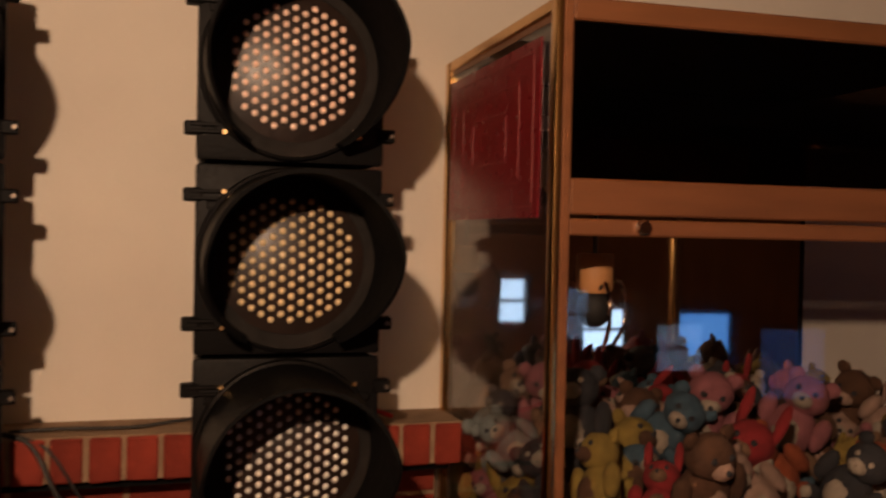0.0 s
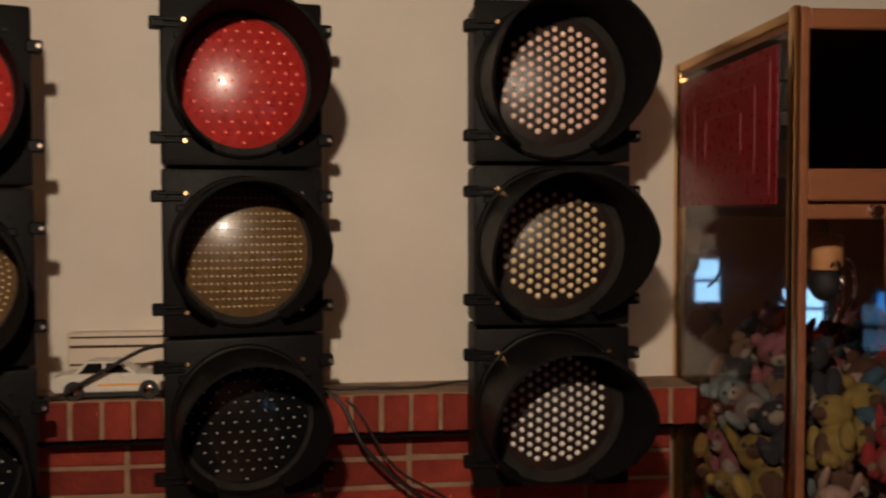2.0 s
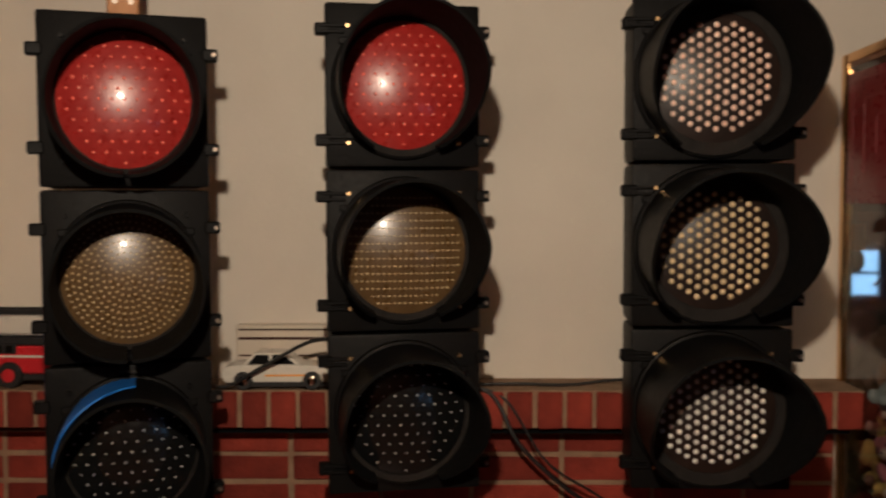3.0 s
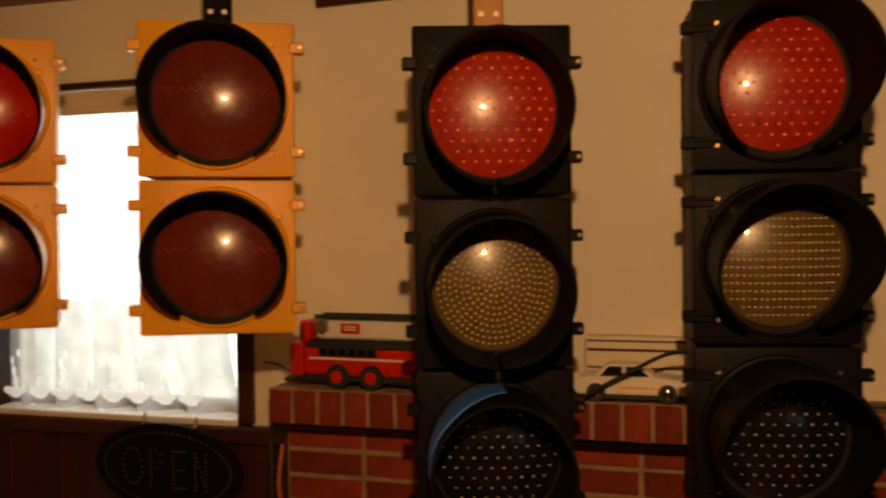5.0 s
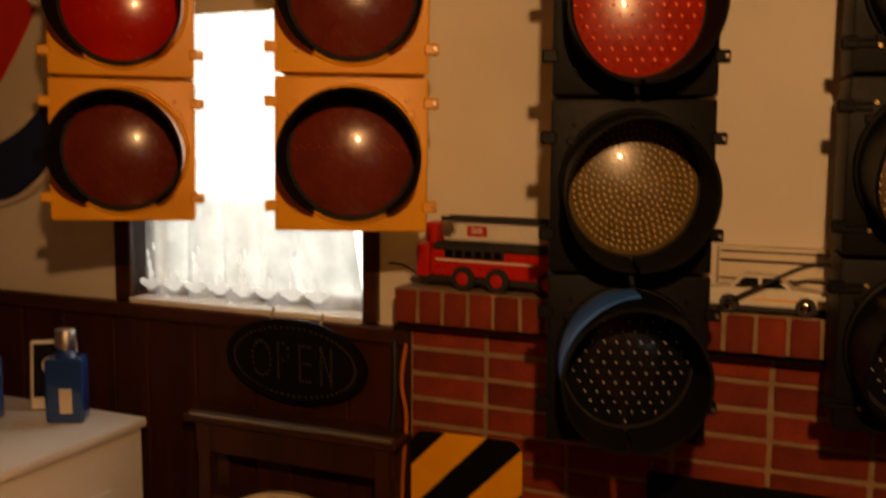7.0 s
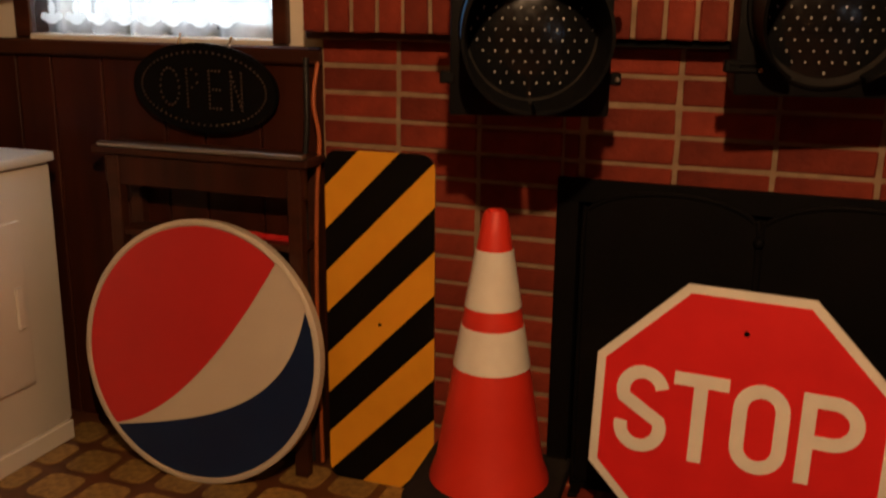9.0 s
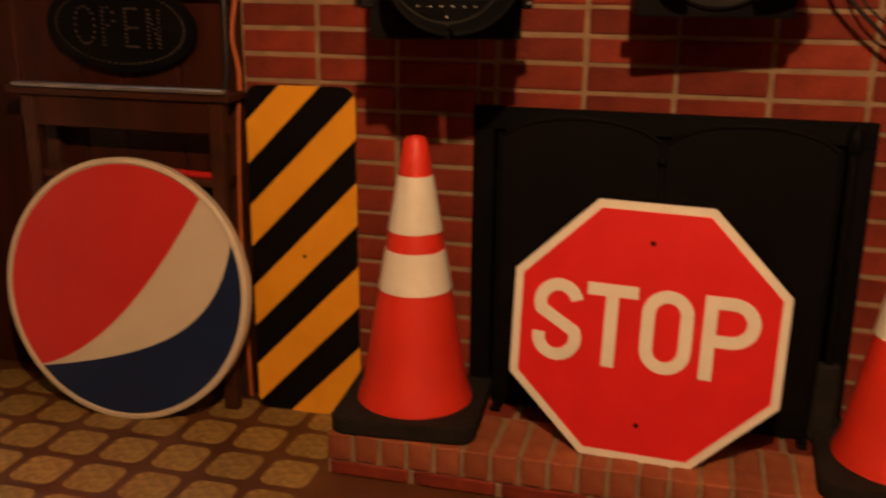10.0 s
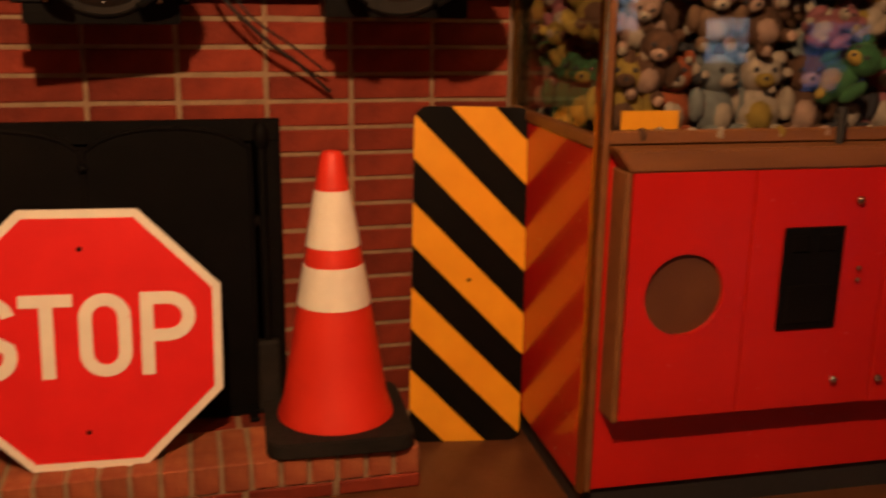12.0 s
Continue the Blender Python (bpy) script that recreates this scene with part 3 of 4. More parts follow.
signal("black traffic signal with clear beaded lenses beside the claw machine", turn(1.007, -0.291, 1.347, -0.297, 2.154), BLACKP,
       [(CLENS, "hex", DOTP, 0.0066), (CLENS, "hex", DOTA, 0.0066), (CLENS, "hex", DOTW, 0.0062)], "long", hanger=(IRON, 0.03), size=0.982, tall=0.985)
signal("yellow two-section signal with dark red lenses", turn(-0.732, -0.466, -0.438, -0.318, 2.161, 0.5), YELLOWP,
       [(RLENS2, "band", DOTR, 0.0016), (RLENS2, "band", DOTR, 0.0016)], "cap", (IRON, 0.03), reach=0)
signal("yellow two-section signal with bright red upper lens", turn(-1.308, -0.532, -1.034, -0.344, 2.164, 0.8), YELLOWP,
       [(RLENSLIT, None, None, 0), (RLENS2, None, None, 0)], "cap", (IRON, 0.03), reach=0)

# ---- signs and cones ----


def octagon(w):
    r = w / 2 / math.cos(math.pi / 8)
    return [(r * math.cos(math.pi / 8 + k * math.pi / 4), r * math.sin(math.pi / 8 + k * math.pi / 4)) for k in range(8)]


def stroke(path, w, y0, y1):
    """A thick line in x and z with mitred joints."""
    L, R = [], []
    pts = [Vector(p) for p in path]
    for i, p in enumerate(pts):
        d0 = (p - pts[i - 1]).normalized() if i else None
        d1 = (pts[i + 1] - p).normalized() if i < len(pts) - 1 else None
        d = ((d0 or d1) + (d1 or d0)).normalized()
        nrm = Vector((-d.y, d.x))
        k = 1 / max(0.5, nrm.dot(Vector((-(d1 or d0).y, (d1 or d0).x))))
        L.append(p + nrm * w / 2 * k)
        R.append(p - nrm * w / 2 * k)
    bm = bmesh.new()
    q = [[bm.verts.new((v.x, y, v.y)) for v in side] for side in (L, R) for y in (y0, y1)]
    la, lb, ra, rb = q
    for i in range(len(pts) - 1):
        for a, b in ((la, ra), (ra, rb), (rb, lb), (lb, la)):
            bm.faces.new((a[i], a[i + 1], b[i + 1], b[i]))
    bm.faces.new((la[0], lb[0], rb[0], ra[0]))
    bm.faces.new((la[-1], ra[-1], rb[-1], lb[-1]))
    bmesh.ops.recalc_face_normals(bm, faces=bm.faces[:])
    return bm


def arc(cx, cz, rx, rz, a0, a1, n=14):
    return [(cx + rx * math.cos(radians(a0 + (a1 - a0) * k / n)), cz + rz * math.sin(radians(a0 + (a1 - a0) * k / n))) for k in range(n + 1)]


def stop_sign(m):
    ob = thing("stop_sign", "red octagonal stop sign with white border leaning on the fireplace screen", "road sign", m=m)
    part("plate", prism(octagon(0.61), 0.0, 0.003), ALU, ob)
    part("border", prism(octagon(0.608), -0.0012, -0.0002), WHITES, ob, "white reflective border")
    part("face", prism(octagon(0.570), -0.0022, -0.0013), REDS, ob)
    h, w, st = 0.196, 0.114, 0.029
    a, b = w / 2 - st / 2, h / 2 - st / 2
    s_path = arc(0, b - a, a, a, 12, 205, 14) + arc(0, -(b - a), a, a, 25, -192, 14)
    o_path = arc(0, b - a, a, a, 0, 180, 12) + arc(0, -(b - a), a, a, 180, 360, 12) + [(a, b - a)]
    sets = {"S": [s_path], "T": [[(-w / 2, b), (w / 2, b)], [(0, b - st / 2), (0, -h / 2)]], "O": [o_path],
            "P": [[(-a, -h / 2), (-a, h / 2)], [(-a + st / 2, b), (0.004, b)] + arc(0.004, b - 0.044, a + 0.004, 0.044, 80, -80, 10) + [(0.004, b - 0.088)] + [(-a + st / 2, b - 0.088)]]}
    for ch, x in (("S", -0.199), ("T", -0.078), ("O", 0.047), ("P", 0.181)):
        bm = bmesh.new()
        for p in sets[ch]:
            join_bm(bm, stroke(p, st, -0.0034, -0.0021))
        part("letter", bm, WHITES, ob, "white letter " + ch, place=(x, 0, 0.015))
    for z in (0.215, -0.215):
        part("bolt_hole", cyl((0, -0.0028, z), (0, -0.0015, z), 0.006, 0.006, 12), BLKS, ob)
    return ob


def rounded_rect(w, h, r, n=6):
    out = []
    for cx, cz, a in ((w / 2 - r, h / 2 - r, 0), (-w / 2 + r, h / 2 - r, 90), (-w / 2 + r, -h / 2 + r, 180), (w / 2 - r, -h / 2 + r, 270)):
        out += arc(cx, cz, r, r, a, a + 90, n)
    return out


def clip_poly(poly, a, b, c):
    """The side a*x + b*z <= c of an outline."""
    out = []
    for i, p in enumerate(poly):
        q = poly[(i + 1) % len(poly)]
        dp, dq = a * p[0] + b * p[1] - c, a * q[0] + b * q[1] - c
        if dp <= 0:
            out.append(p)
        if dp * dq < 0:
            t = dp / (dp - dq)
            out.append((p[0] + t * (q[0] - p[0]), p[1] + t * (q[1] - p[1])))
    return out


def object_marker(m, side, label):
    """Striped board, 0.305 by 0.914 m; side: the way in which the stripes fall."""
    ob = thing("object_marker_sign", label, "road sign", "striped marker boards", m)
    base = rounded_rect(0.305, 0.914, 0.038)
    part("plate", prism(base, 0.0, 0.003), ALU, ob)
    part("face", prism(base, -0.0012, -0.0001), YELS, ob)
    r2 = math.sqrt(0.5)
    band = 0.0762 * 1.06
    for k in range(-8, 9):
        lo, hi = (2 * k + 0.5) * band, (2 * k + 1.5) * band
        p = clip_poly(clip_poly(base, side * r2, r2, hi), -side * r2, -r2, -lo)
        if len(p) > 2:
            part("stripe", prism(p, -0.0022, -0.0010), BLKS, ob, "black diagonal stripe")
    for z in (0.38, 0.0, -0.38):
        part("bolt_hole", cyl((0, -0.0028, z), (0, -0.0012, z), 0.005, 0.005, 10), BLKS, ob)
    return ob


def cone(m):
    ob = thing("traffic_cone", "orange traffic cone with two white reflective collars on black base", "traffic cone", "cones on the hearth", m)
    bm = prism([(p[0], p[1]) for p in rounded_rect(0.36, 0.36, 0.045)], -0.02, 0.02, bevel=0.004)
    bmesh.ops.transform(bm, matrix=Matrix.Translation((0, 0, 0.022)) @ Matrix.Rotation(math.pi / 2, 4, "X"), verts=bm.verts[:])
    part("base", bm, RUBBER, ob, "black rubber base")
    r = lambda z: 0.140 + (0.027 - 0.140) * (z - 0.042) / (0.711 - 0.042)
    prof = [(0.148, 0.040), (0.146, 0.052), (r(0.09), 0.09)] + [(r(z), z) for z in (0.2, 0.35, 0.5, 0.65, 0.700)] + [(0.022, 0.711), (0.016, 0.708), (0.014, 0.69)]
    part("body", lathe_z(prof, 40), CONEO, ob)
    for z0, z1 in ((0.335, 0.437), (0.482, 0.620)):
        part("collar", lathe_z([(r(z0), z0), (r(z0) + 0.002, z0 + 0.001), (r(z1) + 0.002, z1 - 0.001), (r(z1), z1)], 40), WHITES, ob, "white reflective collar")
    return ob


HZ = 0.132  # top of the hearth
stop_sign(pose(0.459, -0.262, HZ + 0.302, -4.0, 1.0, -2.0))
object_marker(pose(-0.462, -0.028, FLOOR + 0.457, -1.5, -0.8, 1.0), -1, "black and yellow striped marker board on the floor against brick")
object_marker(pose(1.412, -0.105, FLOOR + 0.457, -2.5, 0.8, -9.0), 1, "black and yellow striped marker board beside the claw machine")
cone(pose(-0.111, -0.160, HZ, 0, 0, 4))
cone(pose(1.040, -0.184, HZ, 0, 0, -3))


def circle_pts(r, n=72):
    return [(r * math.cos(2 * math.pi * k / n), r * math.sin(2 * math.pi * k / n)) for k in range(n)]


def round_sign(m, R, label):
    """Round advertising sign: a red cap, a white wave and a navy bowl."""
    ob = thing("round_sign", label, "advertising sign", "round signs", m)
    part("rim", lathe_y([(R - 0.02, 0.028), (R, 0.026), (R, -0.002), (R - 0.006, -0.006), (R - 0.014, -0.006), (R - 0.016, 0.0)], 72), SIGNW, ob, "cream outer rim")
    part("backing", prism(circle_pts(R - 0.016), 0.0, 0.026), SIGNW, ob)
    q = R - 0.018
    up = arc(0, 0, q, q, 50, 222, 40)
    low = [(-0.743 * q + 1.386 * q * t + 0.00 * q, -0.669 * q + (1.435 * q) * (0.25 * t + 0.75 * t * t * 1.0)) for t in [k / 24 for k in range(1, 24)]]
    part("red_panel", prism(up + low, -0.003, -0.0005), SIGNR, ob, "red upper field")
    rim = arc(0, 0, q, q, -137, 25, 40)
    wave = []
    for k in range(1, 30):
        t = k / 30
        p0, p1, p2, p3 = Vector((q * math.cos(radians(25)), q * math.sin(radians(25)))), Vector((0.80 * q, -0.25 * q)), Vector((0.35 * q, -0.50 * q)), Vector((q * math.cos(radians(-137)), q * math.sin(radians(-137))))
        v = p0 * (1 - t) ** 3 + p1 * 3 * t * (1 - t) ** 2 + p2 * 3 * t * t * (1 - t) + p3 * t ** 3
        wave.append((v.x, v.y))
    part("navy_panel", prism(rim + wave, -0.003, -0.0005), SIGNB, ob, "navy lower field")
    return ob


round_sign(pose(-0.937, -0.165, FLOOR + 0.358, -8, 0, 2), 0.362, "round red white and navy sign leaning on a dark table")
round_sign(pose(-2.165, WY - 0.034, 1.823, 0, 4, 0), 0.366, "round red white and navy sign on the wall")

# ---- fire screen and tools ----


def fire_screen():
    ob = thing("fire_screen", "black iron fire screen with two arched panels", "fire screen")
    for x0, x1 in ((0.075, 0.462), (0.468, 0.855)):
        c, w = (x0 + x1) / 2, (x1 - x0) / 2
        out = [(x0, HZ + 0.012), (x1, HZ + 0.012), (x1, 0.82)] + arc(c, 0.82, w, 0.07, 0, 180, 16)[1:]
        part("mesh_panel", prism(out, -0.062, -0.060), IRON, ob)
        part("frame", tube(curve_pts([(p[0], -0.061, p[1]) for p in [(x0, HZ + 0.006), (x0, 0.5), (x0, 0.82)] + arc(c, 0.82, w, 0.07, 180, 0, 10)[1:] + [(x1, 0.5), (x1, HZ + 0.006)]], 3), 0.006), IRON, ob)
        part("rail", box(x0, x1, -0.07, -0.052, HZ + 0.004, HZ + 0.022), IRON, ob)
    part("knob", add_ball(bmesh.new(), (0.465, -0.07, 0.80), 0.012), IRON, ob)
    for x in (0.09, 0.84):
        part("foot", box(x - 0.012, x + 0.012, -0.12, -0.02, HZ + 0.0005, HZ + 0.012, bevel=0.003), IRON, ob)
    return ob


fire_screen()
sur = thing("firebox_surround", "flat black iron frame round the firebox", "fireplace frame")
for q in ((FB[0] - 0.004, FB[0] + 0.05, HZ, FB[2] - 0.05), (FB[1] - 0.05, FB[1] + 0.004, HZ, FB[2] - 0.05), (FB[0] - 0.004, FB[1] + 0.004, FB[2] - 0.05, FB[2] + 0.006)):
    part("bar", box(q[0], q[1], -0.012, 0.02, q[2], q[3], bevel=0.002), IRON, sur)
tool = thing("hearth_brush", "black iron hearth brush leaning beside the screen", "fireplace tool", m=pose(0.885, -0.06, HZ, -3, 0, 0))
part("handle", cyl((0, 0, 0.2), (0, 0, 0.70), 0.010, 0.012, 12), IRON, tool)
part("knob", add_ball(bmesh.new(), (0, 0, 0.73), (0.020, 0.020, 0.04)), IRON, tool)
part("bristle", box(-0.03, 0.03, -0.02, 0.02, 0.001, 0.2, bevel=0.008), RUBBER, tool)

# ---- things on the mantel ----
MT = ZM + 0.087


def wheel(parent, x, z, y, r, w, hub):
    ob = part("wheel", lathe_y([(0, 0), (r * 0.6, 0), (r * 0.9, 0.0), (r, w * 0.2), (r, w * 0.8), (r * 0.9, w), (0, w)], 24), TYRE, parent, place=(x, y, z))
    part("hub", lathe_y([(0, -0.004), (r * 0.3, -0.004), (r * 0.5, -0.002), (r * 0.52, 0.002)], 16), hub, ob)


def toy_truck():
    ob = thing("toy_fire_truck", "red toy fire truck with white boom and black ladder", "toy truck", m=pose(-0.424, -0.030, MT, 0, 0, -3))
    part("chassis", box(-0.16, 0.24, -0.035, 0.040, 0.018, 0.034, bevel=0.003), TYRE, ob)
    part("body", box(-0.125, 0.22, -0.038, 0.042, 0.034, 0.098, bevel=0.004), TRUCKR, ob)
    part("cab", box(-0.168, -0.130, -0.038, 0.042, 0.026, 0.112, bevel=0.006), TRUCKR, ob)
    part("bumper", box(-0.185, -0.150, -0.036, 0.040, 0.012, 0.022, bevel=0.002), CHROME, ob)
    part("headlight", box(-0.171, -0.166, -0.030, -0.012, 0.05, 0.085, bevel=0.002), TOYW, ob)
    part("stripe", box(-0.11, 0.15, -0.0395, -0.038, 0.072, 0.077), TOYW, ob)
    part("locker", box(-0.085, 0.075, -0.041, -0.037, 0.08, 0.104, bevel=0.002), TYRE, ob)
    for k in range(6):
        part("valve", box(-0.08 + 0.026 * k, -0.062 + 0.026 * k, -0.044, -0.040, 0.083, 0.100, bevel=0.002), IRON, ob)
    part("deck", box(-0.12, 0.22, -0.03, 0.034, 0.099, 0.116, bevel=0.002), TYRE, ob)
    part("boom", box(-0.10, 0.22, -0.022, 0.016, 0.120, 0.168, bevel=0.006), TOYW, ob, "white boom")
    part("panel", box(-0.03, 0.022, -0.0245, -0.022, 0.135, 0.160), TRUCKR, ob, "red panel with plain pale bars")
    for z in (0.143, 0.150):
        part("bar", box(-0.02, 0.012, -0.0255, -0.0245, z, z + 0.004), TOYW, ob)
    part("basket", box(-0.142, -0.112, -0.034, 0.030, 0.112, 0.166, bevel=0.006), TRUCKR, ob, "red ladder basket")
    part("drum", cyl((-0.077, -0.036, 0.152), (-0.077, -0.020, 0.152), 0.017, 0.017, 16), ALU, ob)
    lad = bmesh.new()
    for y in (-0.026, 0.02):
        add_box(lad, -0.10, 0.23, y - 0.002, y + 0.002, 0.170, 0.182)
    for k in range(14):
        add_box(lad, -0.095 + 0.024 * k, -0.091 + 0.024 * k, -0.024, 0.018, 0.173, 0.178)
    part("ladder", lad, TYRE, ob, "black ladder")
    for x in (-0.033, 0.058):
        wheel(ob, x, 0.031, -0.046, 0.031, 0.02, TRUCKR)
    wheel(ob, 0.19, 0.031, -0.046, 0.031, 0.02, TRUCKR)
    for x in (-0.033, 0.058, 0.19):
        wheel(ob, x, 0.031, 0.03, 0.031, 0.02, TRUCKR)


toy_truck()


def toy_car():
    ob = thing("toy_car", "white toy coupe with dark windows and chrome wheels", "toy car", m=pose(0.254, -0.045, MT, 0, 0, 2))
    side = [(-0.125, 0.018), (0.128, 0.018), (0.133, 0.040), (0.125, 0.050), (0.055, 0.056), (-0.10, 0.057), (-0.128, 0.050)]
    part("body", prism(side, -0.045, 0.045, bevel=0.004), TOYW, ob)
    cabin = [(-0.085, 0.055), (0.050, 0.055), (0.015, 0.083), (-0.055, 0.084)]
    part("cabin", prism(cabin, -0.038, 0.038, bevel=0.004), TOYW, ob)
    part("side_window", prism([(-0.070, 0.059), (-0.022, 0.059), (-0.022, 0.080), (-0.052, 0.080)], -0.0395, -0.037), BLKS, ob)
    part("side_window", prism([(-0.014, 0.059), (0.036, 0.059), (0.010, 0.080), (-0.014, 0.080)], -0.0395, -0.037), BLKS, ob)
    part("rear_lamp", box(0.120, 0.135, -0.046, -0.034, 0.032, 0.042), TRUCKR, ob)
    part("headlight", box(0.105, 0.130, -0.0465, -0.036, 0.047, 0.055, bevel=0.002), CHROME, ob)
    part("sill", box(-0.10, 0.11, -0.042, 0.042, 0.008, 0.0185), TYRE, ob)
    for x in (-0.080, 0.076):
        for y in (-0.047, 0.030):
            wheel(ob, x, 0.022, y, 0.022, 0.017, CHROME)
    part("stripe", box(-0.03, 0.06, -0.0462, -0.0448, 0.032, 0.036), YELS, ob)


toy_car()
bx = thing("model_box", "pale cardboard model box with brown stripes behind the toy car", "box")
part("carton", box(0.135, 0.46, 0.018, 0.056, MT, MT + 0.135, bevel=0.002), SIGNW, bx)
for z, h in ((0.10, 0.006), (0.122, 0.004), (0.06, 0.004)):
    part("stripe", box(0.14, 0.455, 0.0165, 0.018, MT + z, MT + z + h), WOODT, bx)


def cable(label, pts, r, m, name="cable"):
    tagged(part(name, tube(curve_pts(pts, 8), r), m, smooth=60), label, "cable")


cable("thin black cable along the back of the mantel", [(0.70, -0.05, MT + 0.006), (0.80, -0.06, MT + 0.010), (0.92, -0.05, MT + 0.006), (1.05, -0.03, MT + 0.014), (1.3, 0.0, MT + 0.006)], 0.0035, CABLE)
cable("thick black cable hanging down before the brickwork", [(0.66, -0.07, MT + 0.012), (0.74, -0.098, MT - 0.01), (0.80, -0.12, 1.20), (0.90, -0.10, 1.10), (0.98, -0.07, 1.04), (1.06, -0.03, 0.97)], 0.005, CABLE)
cable("thin black cable hanging beside the thick one", [(0.68, -0.07, MT + 0.010), (0.77, -0.10, MT - 0.02), (0.86, -0.11, 1.16), (0.97, -0.08, 1.08), (1.05, -0.05, 1.02)], 0.003, CABLE)
cable("black cable passing over the toy car", [(0.07, -0.105, MT + 0.024), (0.14, -0.11, MT + 0.012), (0.22, -0.12, MT + 0.055), (0.33, -0.13, MT + 0.115), (0.40, -0.15, MT + 0.125)], 0.0045, CABLE)
cable("thin black cable from the toy truck", [(-0.57, -0.02, MT + 0.022), (-0.62, 0.0, MT + 0.028), (-0.67, 0.03, MT + 0.04), (-0.72, 0.045, MT + 0.042)], 0.003, CABLE)
cable("red cord on the mantel by the claw machine", [(1.30, -0.05, MT + 0.012), (1.36, -0.06, MT + 0.03), (1.43, -0.05, MT + 0.008)], 0.005, TRUCKR)
cable("orange cord hanging beside the panelling", [(-0.655, 0.02, 1.15), (-0.66, 0.0, 1.05), (-0.645, 0.0, 0.95), (-0.65, -0.01, 0.8), (-0.66, -0.005, 0.5), (-0.655, 0.0, FLOOR + 0.01)], 0.006, CORD)
cable("black cord hanging beside the panelling", [(-0.685, 0.01, 1.16), (-0.68, 0.0, 1.0), (-0.69, 0.0, 0.8), (-0.685, 0.0, FLOOR + 0.01)], 0.008, CABLE)
# blue band over the upper left of the first signal's lowest visor
band = bmesh.new()
rim = [(radians(-96 + 5.0 * k), 0.095 + 0.055 * math.sin(math.pi * k / 20)) for k in range(21)]
edge = [[band.verts.new(((r * math.sin(q)), y, r * math.cos(q))) for r, y in ((0.1425, -0.012), (0.1448, -0.012 - d), (0.1412, -0.012 - d))] for q, d in rim]
for p, q in zip(edge, edge[1:]):
    for k in (0, 1):
        band.faces.new((p[k], q[k], q[k + 1], p[k + 1]))
part("visor_band", band, BLUEBAND, FIRST, "blue tape over the lowest visor", place=(0, -0.012, -S * 2.5))
fr = thing("picture_frame", "dark framed picture high on the plaster wall", "picture", m=pose(-0.418, WY - 0.012, 2.325, 0, -1.5, 0))
part("frame", box(-0.135, 0.135, -0.008, 0.010, -0.045, 0.03, bevel=0.003), WOODT, fr)

# ---- window corner ----


def ellipse(rx, rz, n=48):
    return [(rx * math.cos(2 * math.pi * k / n), rz * math.sin(2 * math.pi * k / n)) for k in range(n)]


def open_sign():
    ob = thing("open_sign", "unlit black oval led open sign hung below the window", "neon sign", m=pose(-0.990, 0.002, 1.070, 3, 1.5, 0))
    part("board", prism(ellipse(0.228, 0.122), -0.008, 0.008, bevel=0.004), BLKS, ob)
    dots = bmesh.new()
    for k in range(64):
        a = 2 * math.pi * k / 64
        add_ball(dots, (0.195 * math.cos(a), -0.009, 0.098 * math.sin(a)), 0.0032, 6, 4)
    tagged(part("led_ring", dots, DULL, ob, "ring of small unlit leds"), kind="stuff")
    h, w = 0.050, 0.032
    L = {"O": ellipse(0.030, h, 18), "P": [(-w / 2, -h + 0.011 * k) for k in range(10)] + [(0, h), (w / 2, h - 0.012), (w / 2, 0.015), (0, 0.002)],
         "E": [(-w / 2, -h + 0.011 * k) for k in range(10)] + [(-w / 2 + 0.011 * k, z) for k in (1, 2, 3) for z in (-h, 0, h)], "N": [(-w / 2, -h + 0.011 * k) for k in range(10)] + [(w / 2, -h + 0.011 * k) for k in range(10)] + [(-w / 2 + w * k / 8, h - 2 * h * k / 8) for k in range(9)]}
    for ch, x in (("O", -0.105), ("P", -0.033), ("E", 0.037), ("N", 0.105)):
        bm = bmesh.new()
        for px_, pz in L[ch]:
            add_ball(bm, (x + px_, -0.009, pz), 0.0032, 6, 4)
        part("letter", bm, DULL, ob, "dotted letter " + ch)
    for x in (-0.08, 0.08):
        part("hook", cyl((x, 0, 0.105), (x, 0.02, 0.14), 0.004), STEEL, ob)
    return ob


open_sign()


def console_table():
    ob = thing("console_table", "dark wooden console table with pale metal edge strip", "table")
    x0, x1, z = -1.270, -0.646, 0.925
    part("top", box(x0 - 0.03, x1 + 0.015, -0.10, 0.03, z - 0.035, z - 0.012, bevel=0.004), WOODT, ob)
    part("edge_strip", box(x0, x1 + 0.010, -0.112, -0.085, z - 0.012, z, bevel=0.003), ALU, ob, "pale metal edge strip")
    part("apron", box(x0, x1, -0.085, -0.065, z - 0.12, z - 0.036, bevel=0.003), WOODP, ob)
    for x in (x0 + 0.01, x1 - 0.05):
        for y in (-0.09, 0.0):
            part("leg", box(x, x + 0.04, y, y + 0.035, FLOOR, z - 0.036, bevel=0.004), WOODT, ob)
    part("shelf", box(x0 + 0.02, x1 - 0.02, -0.08, 0.02, 0.66, 0.68, bevel=0.003), WOODT, ob)
    return ob


console_table()
st = thing("marker_stick", "red and orange stick lying on the table shelf", "stick", m=pose(-0.87, -0.05, 0.692, 0, 3, 5))
part("shaft", cyl((-0.10, 0, 0), (0.17, 0, 0), 0.010, 0.010, 12), TRUCKR, st)
part("tip", cyl((-0.15, 0, 0), (-0.10, 0, 0), 0.011, 0.011, 12), BLOCKW, st)


